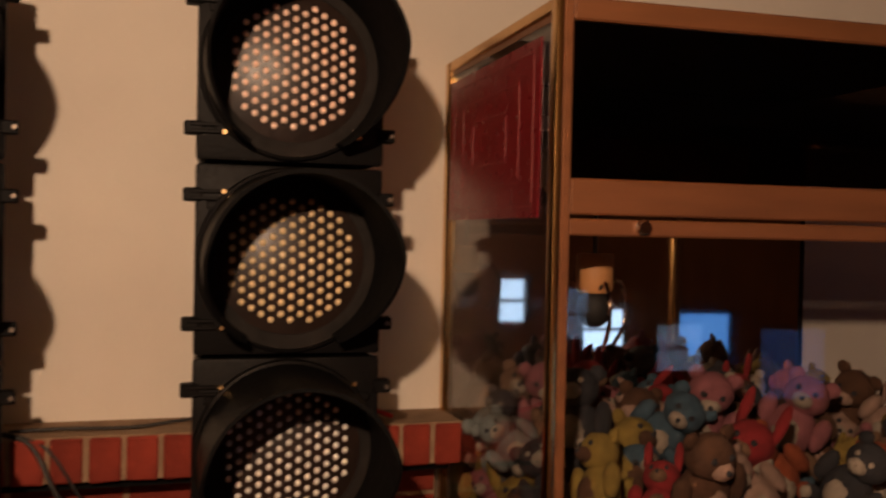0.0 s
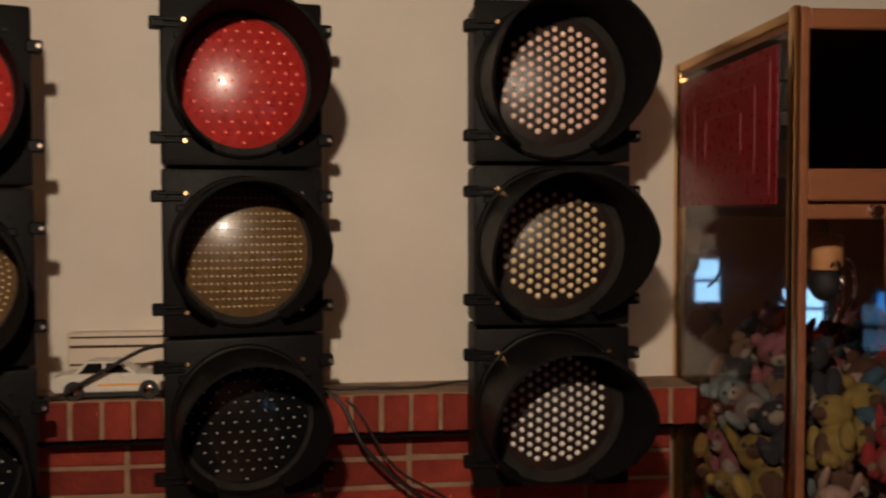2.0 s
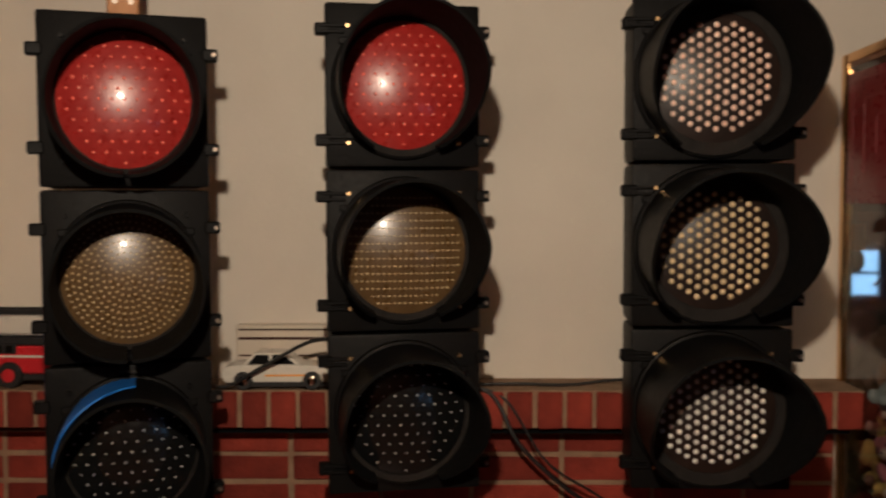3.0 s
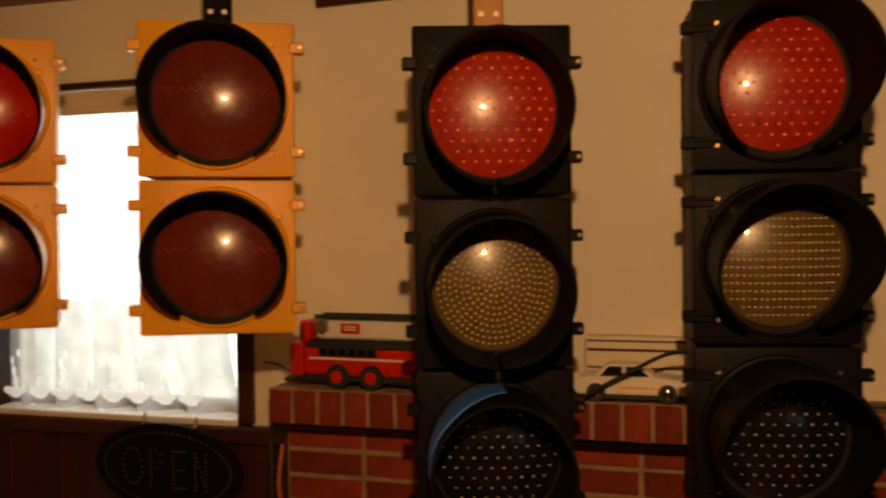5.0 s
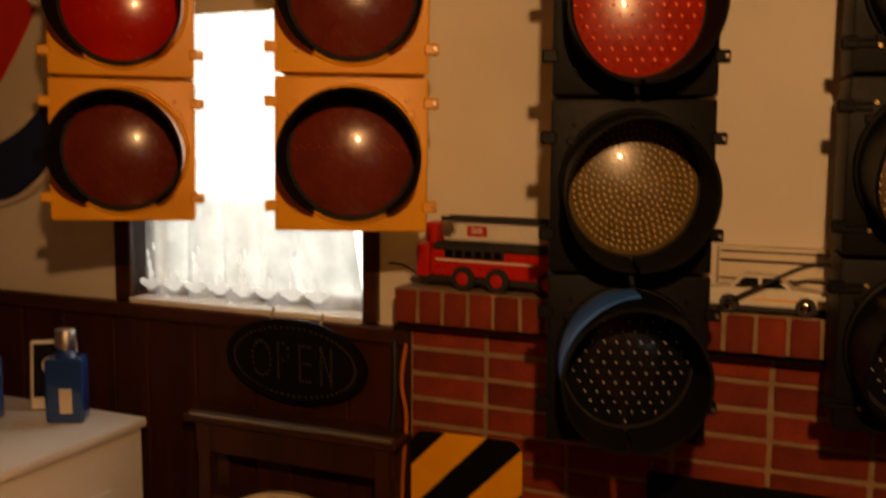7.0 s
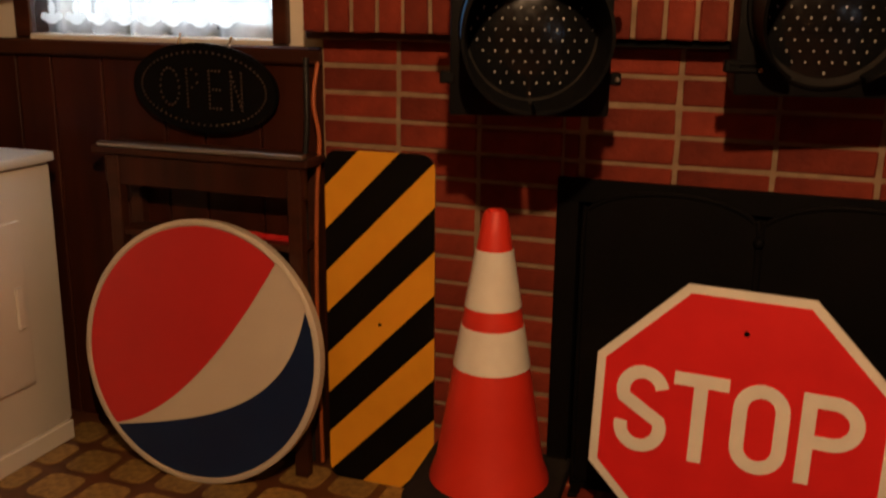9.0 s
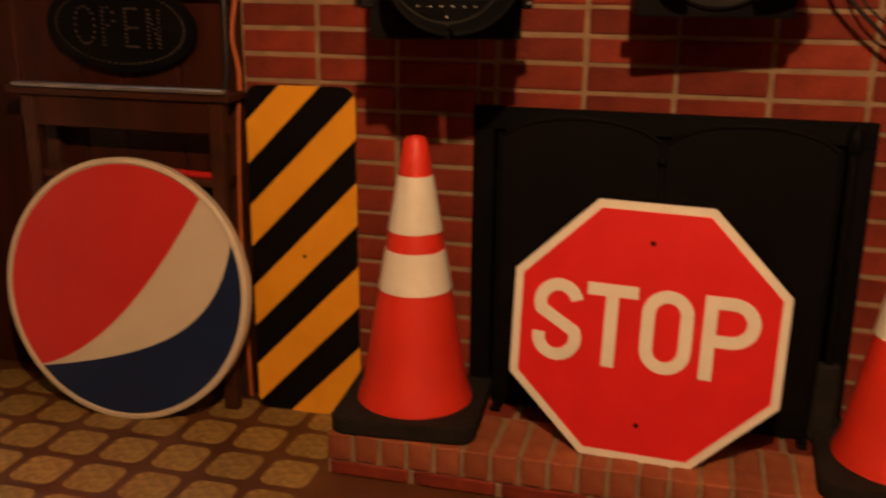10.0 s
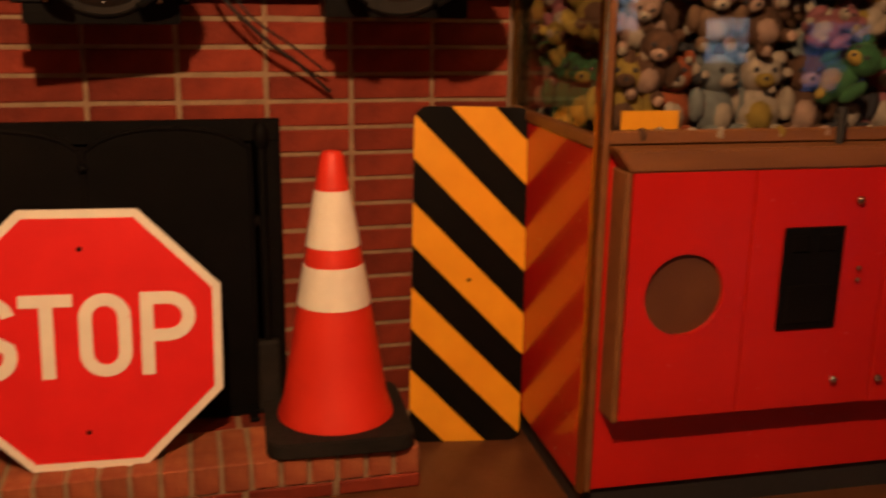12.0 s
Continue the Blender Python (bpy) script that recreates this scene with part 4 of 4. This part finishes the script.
def white_cabinet():
    ob = thing("white_cabinet", "white enamel laundry appliance on the vinyl floor", "appliance")
    x1, y1, zt = -1.425, -0.110, 0.888
    x0, y0 = x1 - 0.68, y1 - 0.66
    part("body", box(x0, x1 - 0.012, y0, y1, FLOOR + 0.06, zt - 0.03, bevel=0.012, seg=2), WHITEE, ob)
    part("plinth", box(x0 + 0.01, x1 - 0.004, y0 + 0.01, y1 - 0.006, FLOOR, FLOOR + 0.06, bevel=0.004), WHITEE, ob)
    part("lid", box(x0 - 0.004, x1 + 0.004, y0 - 0.004, y1 + 0.004, zt - 0.028, zt, bevel=0.008, seg=2), WHITEE, ob)
    dr = part("door", box(x1 - 0.012, x1 + 0.002, y0 + 0.12, y1 - 0.14, 0.25, 0.72, bevel=0.008, seg=2), WHITEE, ob)
    part("handle", box(x1 + 0.002, x1 + 0.012, y1 - 0.19, y1 - 0.165, 0.42, 0.54, bevel=0.003), WHITEE, dr)
    return ob


white_cabinet()


def bottle(m, s=1.0):
    ob = thing("blue_bottle", "square blue glass bottle with silver cap on the appliance", "bottle", "bottles on the appliance", m)
    bm = box(-0.052 * s, 0.052 * s, -0.04 * s, 0.04 * s, 0, 0.185 * s, bevel=0.014 * s, seg=3)
    part("glass_body", bm, BLUEB, ob)
    part("neck", lathe_z([(0.034 * s, 0.183 * s), (0.024 * s, 0.20 * s), (0.022 * s, 0.21 * s)], 20), BLUEB, ob)
    part("cap", lathe_z([(0, 0.262 * s), (0.026 * s, 0.262 * s), (0.028 * s, 0.258 * s), (0.028 * s, 0.212 * s), (0.024 * s, 0.208 * s)], 24), ALU, ob, "silver cap")
    part("label", box(-0.012 * s, 0.022 * s, -0.042 * s, -0.0402 * s, 0.03 * s, 0.10 * s), SIGNW, ob)
    return ob


bottle(pose(-1.600, -0.225, 0.888, 0, 0, 30))
bottle(pose(-1.82, -0.33, 0.888, 0, 0, 20))
cl = thing("desk_clock", "small white framed clock on the appliance", "clock", m=pose(-1.715, -0.165, 0.888, -8, 0, 34))
part("frame", box(-0.065, 0.065, -0.012, 0.012, 0.002, 0.205, bevel=0.006), SIGNW, cl)
part("panel", box(-0.054, 0.054, -0.0135, -0.012, 0.04, 0.195), BLKS, cl)
part("dial", cyl((0, -0.017, 0.13), (0, -0.0135, 0.13), 0.030, 0.030, 24), SIGNW, cl)

# ---- claw machine ----
MX0, MX1, MY0, MY1, MZ = 1.545, 2.46, -0.600, 0.045, 2.080
SKEW = Matrix.Translation((1.541, MY0, 0)) @ Matrix.Rotation(radians(-2.2), 4, "Z") @ Matrix.Translation((-MX0, -MY0, 0))  # the machine stands a little askew


def claw_machine():
    ob = thing("claw_machine", "red claw machine with brass-coloured frame full of plush toys", "arcade machine", m=SKEW)
    part("base", box(MX0 + 0.02, MX1 - 0.02, MY0 + 0.03, MY1, FLOOR, 0.10), TYRE, ob, "black base")
    part("side_panel", box(MX0, MX0 + 0.018, MY0 + 0.02, MY1, 0.10, 0.895), CABR, ob, "glossy red side panel")
    part("side_panel", box(MX1 - 0.018, MX1, MY0 + 0.02, MY1, 0.10, 0.895), CABR, ob)
    part("front_panel", box(MX0 + 0.03, MX1 - 0.03, MY0 + 0.012, MY0 + 0.03, 0.10, 0.895), CABR, ob, "glossy red front panel")
    part("floor_board", box(MX0 + 0.019, MX1 - 0.019, MY0 + 0.031, MY1 - 0.02, 0.885, 0.905), DARKIN, ob)
    part("mirror_back", box(MX0 + 0.02, MX1 - 0.02, MY1 - 0.014, MY1 - 0.008, 0.906, MZ - 0.04), MIRROR, ob, "mirrored back wall")
    part("back_panel", box(MX0, MX1, MY1 - 0.006, MY1 + 0.004, 0.10, MZ - 0.002), DARKIN, ob)
    part("roof", box(MX0 + 0.003, MX1 - 0.003, MY0 + 0.003, MY1, MZ - 0.034, MZ), CABT, ob)
    part("side_glass", box(MX1 - 0.010, MX1 - 0.005, MY0 + 0.031, MY1 - 0.015, 0.906, MZ - 0.035), GLASS, ob).visible_shadow = False
    # corner posts
    for x in (MX0 - 0.004, MX1 - 0.026):
        part("post", box(x, x + 0.012, MY0 - 0.006, MY0 + 0.02, 0.10, MZ + 0.004, bevel=0.003, seg=2), GOLD, ob, "polished brass-coloured post")
        part("post", box(x + 0.014, x + 0.030, MY0 - 0.004, MY0 + 0.02, 0.10, MZ + 0.002, bevel=0.003), CABT, ob)
    part("back_post", box(MX0 - 0.003, MX0 + 0.014, MY1 - 0.022, MY1 + 0.006, 0.10, MZ, bevel=0.003), GOLD, ob)
    part("side_rail", box(MX0 - 0.002, MX0 + 0.012, MY0 + 0.021, MY1 - 0.023, MZ - 0.022, MZ, bevel=0.003), GOLD, ob)
    part("side_rail", box(MX0 - 0.006, MX0 + 0.016, MY0 + 0.021, MY1 - 0.023, 0.896, 0.925, bevel=0.004), CABT, ob)
    part("side_glass", box(MX0 + 0.004, MX0 + 0.009, MY0 + 0.021, MY1 - 0.023, 0.926, MZ - 0.023), GLASS, ob, "clear side glass").visible_shadow = False
    de = part("side_decal", box(MX0 + 0.0005, MX0 + 0.003, MY0 + 0.075, MY1 - 0.030, 1.735, MZ - 0.05), DECALR, ob, "dark red decal with plain worn lines")
    for k in range(3):
        q = 0.03 + 0.07 * k
        for a in ((MY0 + 0.075 + q, MY1 - 0.03 - q, 1.735 + q * 0.6, 1.738 + q * 0.6), (MY0 + 0.075 + q, MY1 - 0.03 - q, MZ - 0.053 - q * 0.6, MZ - 0.05 - q * 0.6)):
            part("line", box(MX0 - 0.0008, MX0 + 0.0004, a[0], a[1], a[2], a[3]), DECALL, de)
        for y in (MY0 + 0.075 + q, MY1 - 0.03 - q):
            part("line", box(MX0 - 0.0008, MX0 + 0.0004, y - 0.002, y + 0.002, 1.742 + q * 0.6, MZ - 0.057 - q * 0.6), DECALL, de)
    # front: upper window, rails, door
    a, b = MX0 + 0.027, MX1 - 0.027
    for z0, z1 in ((2.044, MZ), (1.740, 1.797), (1.707, 1.734)):
        part("front_rail", box(a, b, MY0 - 0.002, MY0 + 0.02, z0, z1, bevel=0.003), CABT, ob, "tan laminate rail")
    part("upper_glass", box(a, b, MY0 + 0.006, MY0 + 0.010, 1.798, 2.043), SMOKE, ob, "smoked upper window")
    part("front_glass", box(a, b, MY0 + 0.006, MY0 + 0.010, 0.936, 1.706), GLASS, ob, "clear front glass").visible_shadow = False
    part("front_rail", box(a, b, MY0 - 0.004, MY0 + 0.02, 0.906, 0.935, bevel=0.003), CABT, ob)
    part("lock", lathe_y([(0, -0.012), (0.010, -0.012), (0.013, -0.006), (0.013, 0)], 20, (1.696, MY0 - 0.002, 1.722)), CHROME, ob, "chrome lock")
    # control shelf and coin door
    part("shelf_trim", prism([(1.592, 0.858), (2.43, 0.858), (2.43, 0.905), (1.560, 0.905)], MY0 - 0.075, MY0 - 0.004, bevel=0.004), CABT, ob, "brown trim shelf")
    part("door_edge", box(1.584, 1.598, MY0 - 0.068, MY0 + 0.011, 0.300, 0.858, bevel=0.003), CABT, ob)
    cd = bmesh.new()
    cx, cz, R = 1.733, 0.588, 0.092
    ring = [(R * math.cos(2 * math.pi * k / 40), R * math.sin(2 * math.pi * k / 40)) for k in range(40)]
    x0, x1, z0, z1 = 1.600, 1.877, 0.306, 0.857
    outer = []
    for k in range(40):
        c, s = math.cos(2 * math.pi * k / 40), math.sin(2 * math.pi * k / 40)
        t = min(((x1 - cx) / c) if c > 1e-6 else ((x0 - cx) / c if c < -1e-6 else 9), ((z1 - cz) / s) if s > 1e-6 else ((z0 - cz) / s if s < -1e-6 else 9))
        outer.append((t * c, t * s))
    f = MY0 - 0.070
    va = [cd.verts.new((cx + p[0], f, cz + p[1])) for p in ring]
    vb = [cd.verts.new((cx + p[0], f, cz + p[1])) for p in outer]
    vc = [cd.verts.new((cx + p[0], f + 0.08, cz + p[1])) for p in ring]
    vd = [cd.verts.new((cx + p[0], f + 0.08, cz + p[1])) for p in outer]
    for k in range(40):
        n = (k + 1) % 40
        cd.faces.new((va[k], va[n], vb[n], vb[k]))
        cd.faces.new((va[n], va[k], vc[k], vc[n]))
        cd.faces.new((vb[k], vb[n], vd[n], vd[k]))
    for cxx, czz in ((x0, z0), (x1, z0), (x1, z1), (x0, z1)):
        k = min(range(40), key=lambda i: (cx + outer[i][0] - cxx) ** 2 + (cz + outer[i][1] - czz) ** 2)
        vb[k].co.x, vb[k].co.z = cxx, czz
        vd[k].co.x, vd[k].co.z = cxx, czz
    bmesh.ops.recalc_face_normals(cd, faces=cd.faces[:])
    pd = part("prize_door", cd, CABR, ob, "red door with round prize opening")
    part("chute", cyl((cx, f + 0.014, cz), (cx, f + 0.02, cz), R + 0.001, R + 0.001, 32), FLOORG, pd, "brown flap in the prize opening")
    coin = part("coin_door", box(1.881, 2.215, f, f + 0.08, 0.304, 0.857, bevel=0.002), CABR, ob, "red coin door")
    part("coin_door", box(2.219, 2.43, f, f + 0.08, 0.302, 0.857, bevel=0.002), CABR, ob)
    part("slot_panel", box(1.955, 2.104, f - 0.008, f - 0.0005, 0.495, 0.730, bevel=0.003), BLKS, coin, "black coin slot panel")
    for x in (1.975, 2.04):
        part("coin_slot", box(x, x + 0.042, f - 0.012, f - 0.008, 0.675, 0.715, bevel=0.002), IRON, coin)
    part("return_flap", box(1.972, 2.088, f - 0.012, f - 0.008, 0.51, 0.60, bevel=0.002), IRON, coin)
    for x, z in ((2.129, 0.787), (2.115, 0.370), (2.145, 0.632), (2.145, 0.605)):
        part("knob", add_ball(bmesh.new(), (x, f - 0.008, z), 0.010 if z > 0.7 or z < 0.5 else 0.006), CHROME, coin)
    part("knob", add_ball(bmesh.new(), (2.232, f - 0.008, 0.364), 0.010), CHROME, ob)
    part("joystick", cyl((2.09, MY0 - 0.035, 0.904), (2.09, MY0 - 0.035, 0.985), 0.008, 0.012, 12), TYRE, ob)
    part("sticker", box(1.60, 1.73, MY0 + 0.014, MY0 + 0.018, 0.936, 0.975), YELS, ob, "yellow notice sticker with plain bars")
    # gantry and claw
    part("gantry_rail", box(MX0 + 0.03, MX1 - 0.03, -0.34, -0.32, 1.90, 1.925), ALU, ob)
    part("gantry_motor", cyl((1.72, -0.33, 1.86), (1.93, -0.33, 1.885), 0.05, 0.05, 20), BLOCKW, ob, "amber gantry motor")
    part("gantry_motor", box(1.93, 2.03, -0.39, -0.27, 1.82, 1.90, bevel=0.01), BLOCKW, ob)
    cx, cy = 1.715, -0.38
    part("claw_cord", cyl((cx, cy, 1.675), (cx, cy, 1.90), 0.004), CABLE, ob)
    part("coil", lathe_z([(0.0, 1.675), (0.030, 1.675), (0.034, 1.668), (0.034, 1.612), (0.030, 1.604), (0.0, 1.604)], 20, (cx, cy, 0)), BLOCKW, ob, "amber claw coil")
    claw = part("claw", add_ball(bmesh.new(), (cx, cy, 1.575), (0.032, 0.032, 0.036), 20, 12), TYRE, ob, "black claw body")
    for k in range(3):
        an = 2.1 * k + 0.4
        c, s = math.cos(an), math.sin(an)
        part("prong", tube(curve_pts([(cx + c * r, cy + s * r, z) for r, z in ((0.02, 1.605), (0.06, 1.625), (0.088, 1.59), (0.085, 1.545), (0.055, 1.505))], 5), 0.004), CHROME, claw, "chrome prong")
    return ob


claw_machine()

# ---- plush toys ----
PL = [(0.55, 0.12, 0.03), (0.50, 0.03, 0.03), (0.16, 0.07, 0.03), (0.38, 0.21, 0.11), (0.66, 0.55, 0.42), (0.03, 0.17, 0.05), (0.09, 0.17, 0.24), (0.52, 0.18, 0.20), (0.05, 0.05, 0.06), (0.50, 0.34, 0.05), (0.30, 0.34, 0.33), (0.62, 0.40, 0.30)]
# tones are cut down: shade under the machine's roof is put into the plush colours
PLUSH = [mat("plush_%d" % i, tuple(v * 0.5 for v in c), tuple(v * 0.28 for v in c), 0.95, scale=30, bump=0.8, fine=220) for i, c in enumerate(PL)]


def plush_mesh(i):
    rnd = random.Random(100 + i)
    bm = bmesh.new()

    def ball(p, r, mi, u=12, v=8):
        n0 = len(bm.faces)
        add_ball(bm, p, r, u, v)
        bm.faces.ensure_lookup_table()
        for f in bm.faces[n0:]:
            f.material_index = mi
    s = 0.075
    ball((0, 0, 0.8 * s), (0.75 * s, 0.6 * s, 0.85 * s), 0)
    ball((0, -0.35 * s, 0.7 * s), (0.45 * s, 0.35 * s, 0.55 * s), 1, 10, 6)
    ball((0, -0.1 * s, 1.95 * s), (0.68 * s, 0.6 * s, 0.6 * s), 0)
    ball((0, -0.62 * s, 1.8 * s), (0.32 * s, 0.26 * s, 0.24 * s), 1, 10, 6)
    ball((0, -0.86 * s, 1.86 * s), 0.08 * s, 2, 8, 5)
    long_ear = rnd.random() < 0.1
    for x in (-1, 1):
        ball((x * 0.55 * s, 0, (2.75 if long_ear else 2.42) * s), (0.17 * s, 0.12 * s, 0.6 * s) if long_ear else (0.25 * s, 0.12 * s, 0.25 * s), 0, 8, 6)
        ball((x * 0.26 * s, -0.58 * s, 2.1 * s), 0.10 * s, 2, 8, 5)
        ball((x * 0.85 * s, -0.2 * s, 1.05 * s), (0.28 * s, 0.26 * s, 0.55 * s), 0, 8, 6)
        ball((x * 0.5 * s, -0.6 * s, 0.2 * s), (0.28 * s, 0.5 * s, 0.27 * s), 0, 8, 6)
        ball((x * 0.5 * s, -1.0 * s, 0.25 * s), (0.2 * s, 0.1 * s, 0.22 * s), 1, 8, 5)
    for v in bm.verts:
        v.co += Vector((rnd.uniform(-1, 1), rnd.uniform(-1, 1), rnd.uniform(-1, 1))) * 0.0012
    return mesh_of("plush", bm, [PLUSH[i % len(PLUSH)], PLUSH[(4, 3, 11, 4, 9, 9, 4, 4, 4, 2, 4, 4)[i % 12]], PLUSH[8] if i % 12 != 8 else PLUSH[4]], 80)


WORDS = ["orange", "red", "brown", "tan", "white", "green", "blue", "pink", "black", "yellow", "grey", "peach"]
TOYS = [plush_mesh(i) for i in range(24)]
rnd = random.Random(11)


def heap(x, y, z, i, sc, low, side=False):
    ob = new("plush_toy", TOYS[i])
    tilt = (0, 0, rnd.uniform(-45, 20)) if low else (rnd.uniform(-40, 25), rnd.uniform(-50, 50), rnd.uniform(-80, 30))
    ob.matrix_basis = SKEW @ pose(x, y, z, *tilt) @ Matrix.Scale(sc, 4)
    return tagged(ob, "%s plush animal toy %s" % (WORDS[i % 12], "sitting behind the glass of the claw machine" if low or side else "heaped in the claw machine"), "plush toy", "plush toys")


FRONT = (9, 0, 10, 4, 2, 8, 7, 3)  # the toys that sit along the front glass
for row, y in enumerate((-0.525, -0.42, -0.31, -0.20, -0.09)):
    for layer, z in enumerate((0.908, 1.02, 1.12, 1.215, 1.285)):
        if layer == 4 and row in (0, 1):
            continue
        for k in range(8):
            low = layer == 0
            x = 1.625 + 0.108 * k + (0.035 if layer % 2 else 0) + (0 if low else rnd.uniform(-0.022, 0.022))
            i = FRONT[k] + 12 * (k % 2) if low and row == 0 else rnd.choice((0, 1, 1, 2, 2, 2, 3, 3, 4, 5, 6, 7, 7, 8, 8, 8, 9, 10, 11, 11)) + 12 * rnd.randrange(2)
            if k == 0 and low:
                i = (9, 5, 5, 17, 3)[row]
            heap(x, y + (0.004 if low else rnd.uniform(-0.012, 0.012)), z + (0 if low else rnd.uniform(-0.02, 0.02)), i, (0.95 if low and row == 0 else rnd.uniform(0.62, 0.92)), low, k == 0)

# ---- brickwork and floor squares ----
def brick_mesh(name, lx, ly, lz, seed, clay=BRICK):
    rnd = random.Random(seed)
    bm = box(-lx / 2, lx / 2, -ly / 2, ly / 2, -lz / 2, lz / 2, bevel=0.0035)
    for v in bm.verts:
        v.co += Vector((rnd.uniform(-1, 1), rnd.uniform(-1, 1) * 0.6, rnd.uniform(-1, 1))) * 0.0012
    return mesh_of(name, bm, clay)


def lay(meshes, parent, place, k):
    ob = new("brick", meshes[k % len(meshes)])
    ob.parent = parent
    ob.matrix_basis = place
    return ob


LONG = [brick_mesh("brick_long", 0.2025, 0.05, 0.0575, k) for k in range(6)]
SHORT = {}


def wall_bricks():
    rnd = random.Random(5)
    k = 0
    left = [BX0 + BL * n for n in range(3)]
    right = [BX1 - BL * n for n in range(1, 8)]
    for row in range(19):
        z = ZM - 0.016 - COURSE * (row + 0.5)
        if z - 0.03 < FLOOR:
            continue
        for x in left + right:
            x0, x1 = x, x + BL
            inside = x1 > FB[0] + 0.02 and x0 < FB[1] - 0.02 and z - 0.02 < FB[2] - 0.012
            if inside and x0 > FB[1] - 0.06:
                inside = False
            if inside:
                continue
            if z < HZ + 0.01 and x0 > -0.35 and x1 < 1.25:
                continue
            lay(LONG, fire, Matrix.Translation(((x0 + x1) / 2, 0.0265 + rnd.uniform(-0.0015, 0.0015), z)) @ Euler((0, 0, rnd.uniform(-0.006, 0.006))).to_matrix().to_4x4(), k)
            k += 1
        # closing bricks between the two runs
        if z - 0.02 > FB[2] - 0.012:
            w = right[-1] - (left[-1] + BL) - 0.012
            key = round(w, 3)
            if w > 0.02:
                SHORT.setdefault(key, [brick_mesh("brick_short", w, 0.05, 0.0575, 77)])
                lay(SHORT[key], fire, Matrix.Translation((left[-1] + BL + w / 2 + 0.001, 0.0265, z)), 0)


wall_bricks()


def mantel():
    ob = thing("mantel", "red brick mantel shelf of bricks laid on edge", "mantel", kind="structure")
    part("mortar", box(BX0 + 0.004, BX1 + 0.019, -0.094, WY - 0.001, ZM + 0.003, ZM + 0.081), MORTAR, ob)
    part("slab", box(BX0 + 0.002, BX1 + 0.023, -0.092, WY - 0.001, ZM + 0.081, ZM + 0.087), MORTAR, ob)
    part("lintel", box(FB[0] - 0.12, FB[1] + 0.62, -0.07, 0.0, ZM - 0.016, ZM + 0.002), IRON, ob, "black iron bar under the mantel")
    part("moulding", box(BX0 - 0.01, FB[0] - 0.121, -0.06, 0.0, ZM - 0.018, ZM + 0.002, bevel=0.004), WOODT, ob, "dark wood moulding under the mantel")
    ms = [brick_mesh("brick_edge", 0.0575, 0.10, 0.083, 20 + k) for k in range(5)]
    rnd = random.Random(9)
    n = 33
    step = (BX1 + 0.026 - BX0) / n
    for k in range(n):
        lay(ms, ob, Matrix.Translation((BX0 + step * (k + 0.5), -0.049 + rnd.uniform(-0.002, 0.002), ZM + 0.0425)), k)


mantel()
HX0, HX1, HY = -0.285, 1.227, -0.345


def hearth():
    ob = thing("hearth", "raised red brick hearth with a front row laid on edge", "hearth", kind="structure")
    part("mortar", box(HX0 + 0.004, HX1 - 0.004, HY + 0.006, 0.0015, FLOOR, HZ - 0.004), MORTAR, ob)
    rnd = random.Random(3)
    ms = [brick_mesh("brick_edge", 0.0565, 0.20, 0.070, 40 + k, HEARTHB) for k in range(5)]
    n = round((HX1 - HX0) / 0.0675)
    step = (HX1 - HX0) / n
    for k in range(n):
        lay(ms, ob, Matrix.Translation((HX0 + step * (k + 0.5), HY + 0.1, HZ - 0.035 + rnd.uniform(-0.001, 0.001))), k)
    fl = [brick_mesh("brick_flat", 0.2025, 0.10, 0.036, 60 + k) for k in range(4)]
    for k in range(7):
        lay(fl, ob, Matrix.Translation((HX0 + 0.11 + 0.2165 * k, HY + 0.05, FLOOR + 0.02)), k)
    tp = [brick_mesh("brick_top", 0.2025, 0.078, 0.05, 80 + k) for k in range(4)]
    for r in range(2):
        for k in range(7):
            lay(tp, ob, Matrix.Translation((HX0 + 0.11 + 0.2165 * k, HY + 0.246 + 0.0875 * r, HZ - 0.026)), k + r)


hearth()


def floor_squares():
    """Ochre squares with clipped corners, set just proud of the brown sheet."""
    p = 0.150
    q = rounded_rect(0.122, 0.122, 0.028, 3)
    bm = prism(q, -0.001, 0.001)
    bmesh.ops.transform(bm, matrix=Matrix.Rotation(math.pi / 2, 4, "X"), verts=bm.verts[:])
    me = mesh_of("tile", bm, FLOORT)
    fl = bpy.data.objects["floor"]
    for i in range(16):
        for j in range(9):
            x, y = -2.62 + p * i, -0.075 - p * j
            if x > -0.36 and y > HY - 0.08 and x < 1.3:
                continue
            ob = new("tile", me)
            ob.parent = fl
            ob.location = (x, y, FLOOR + 0.0008)


floor_squares()
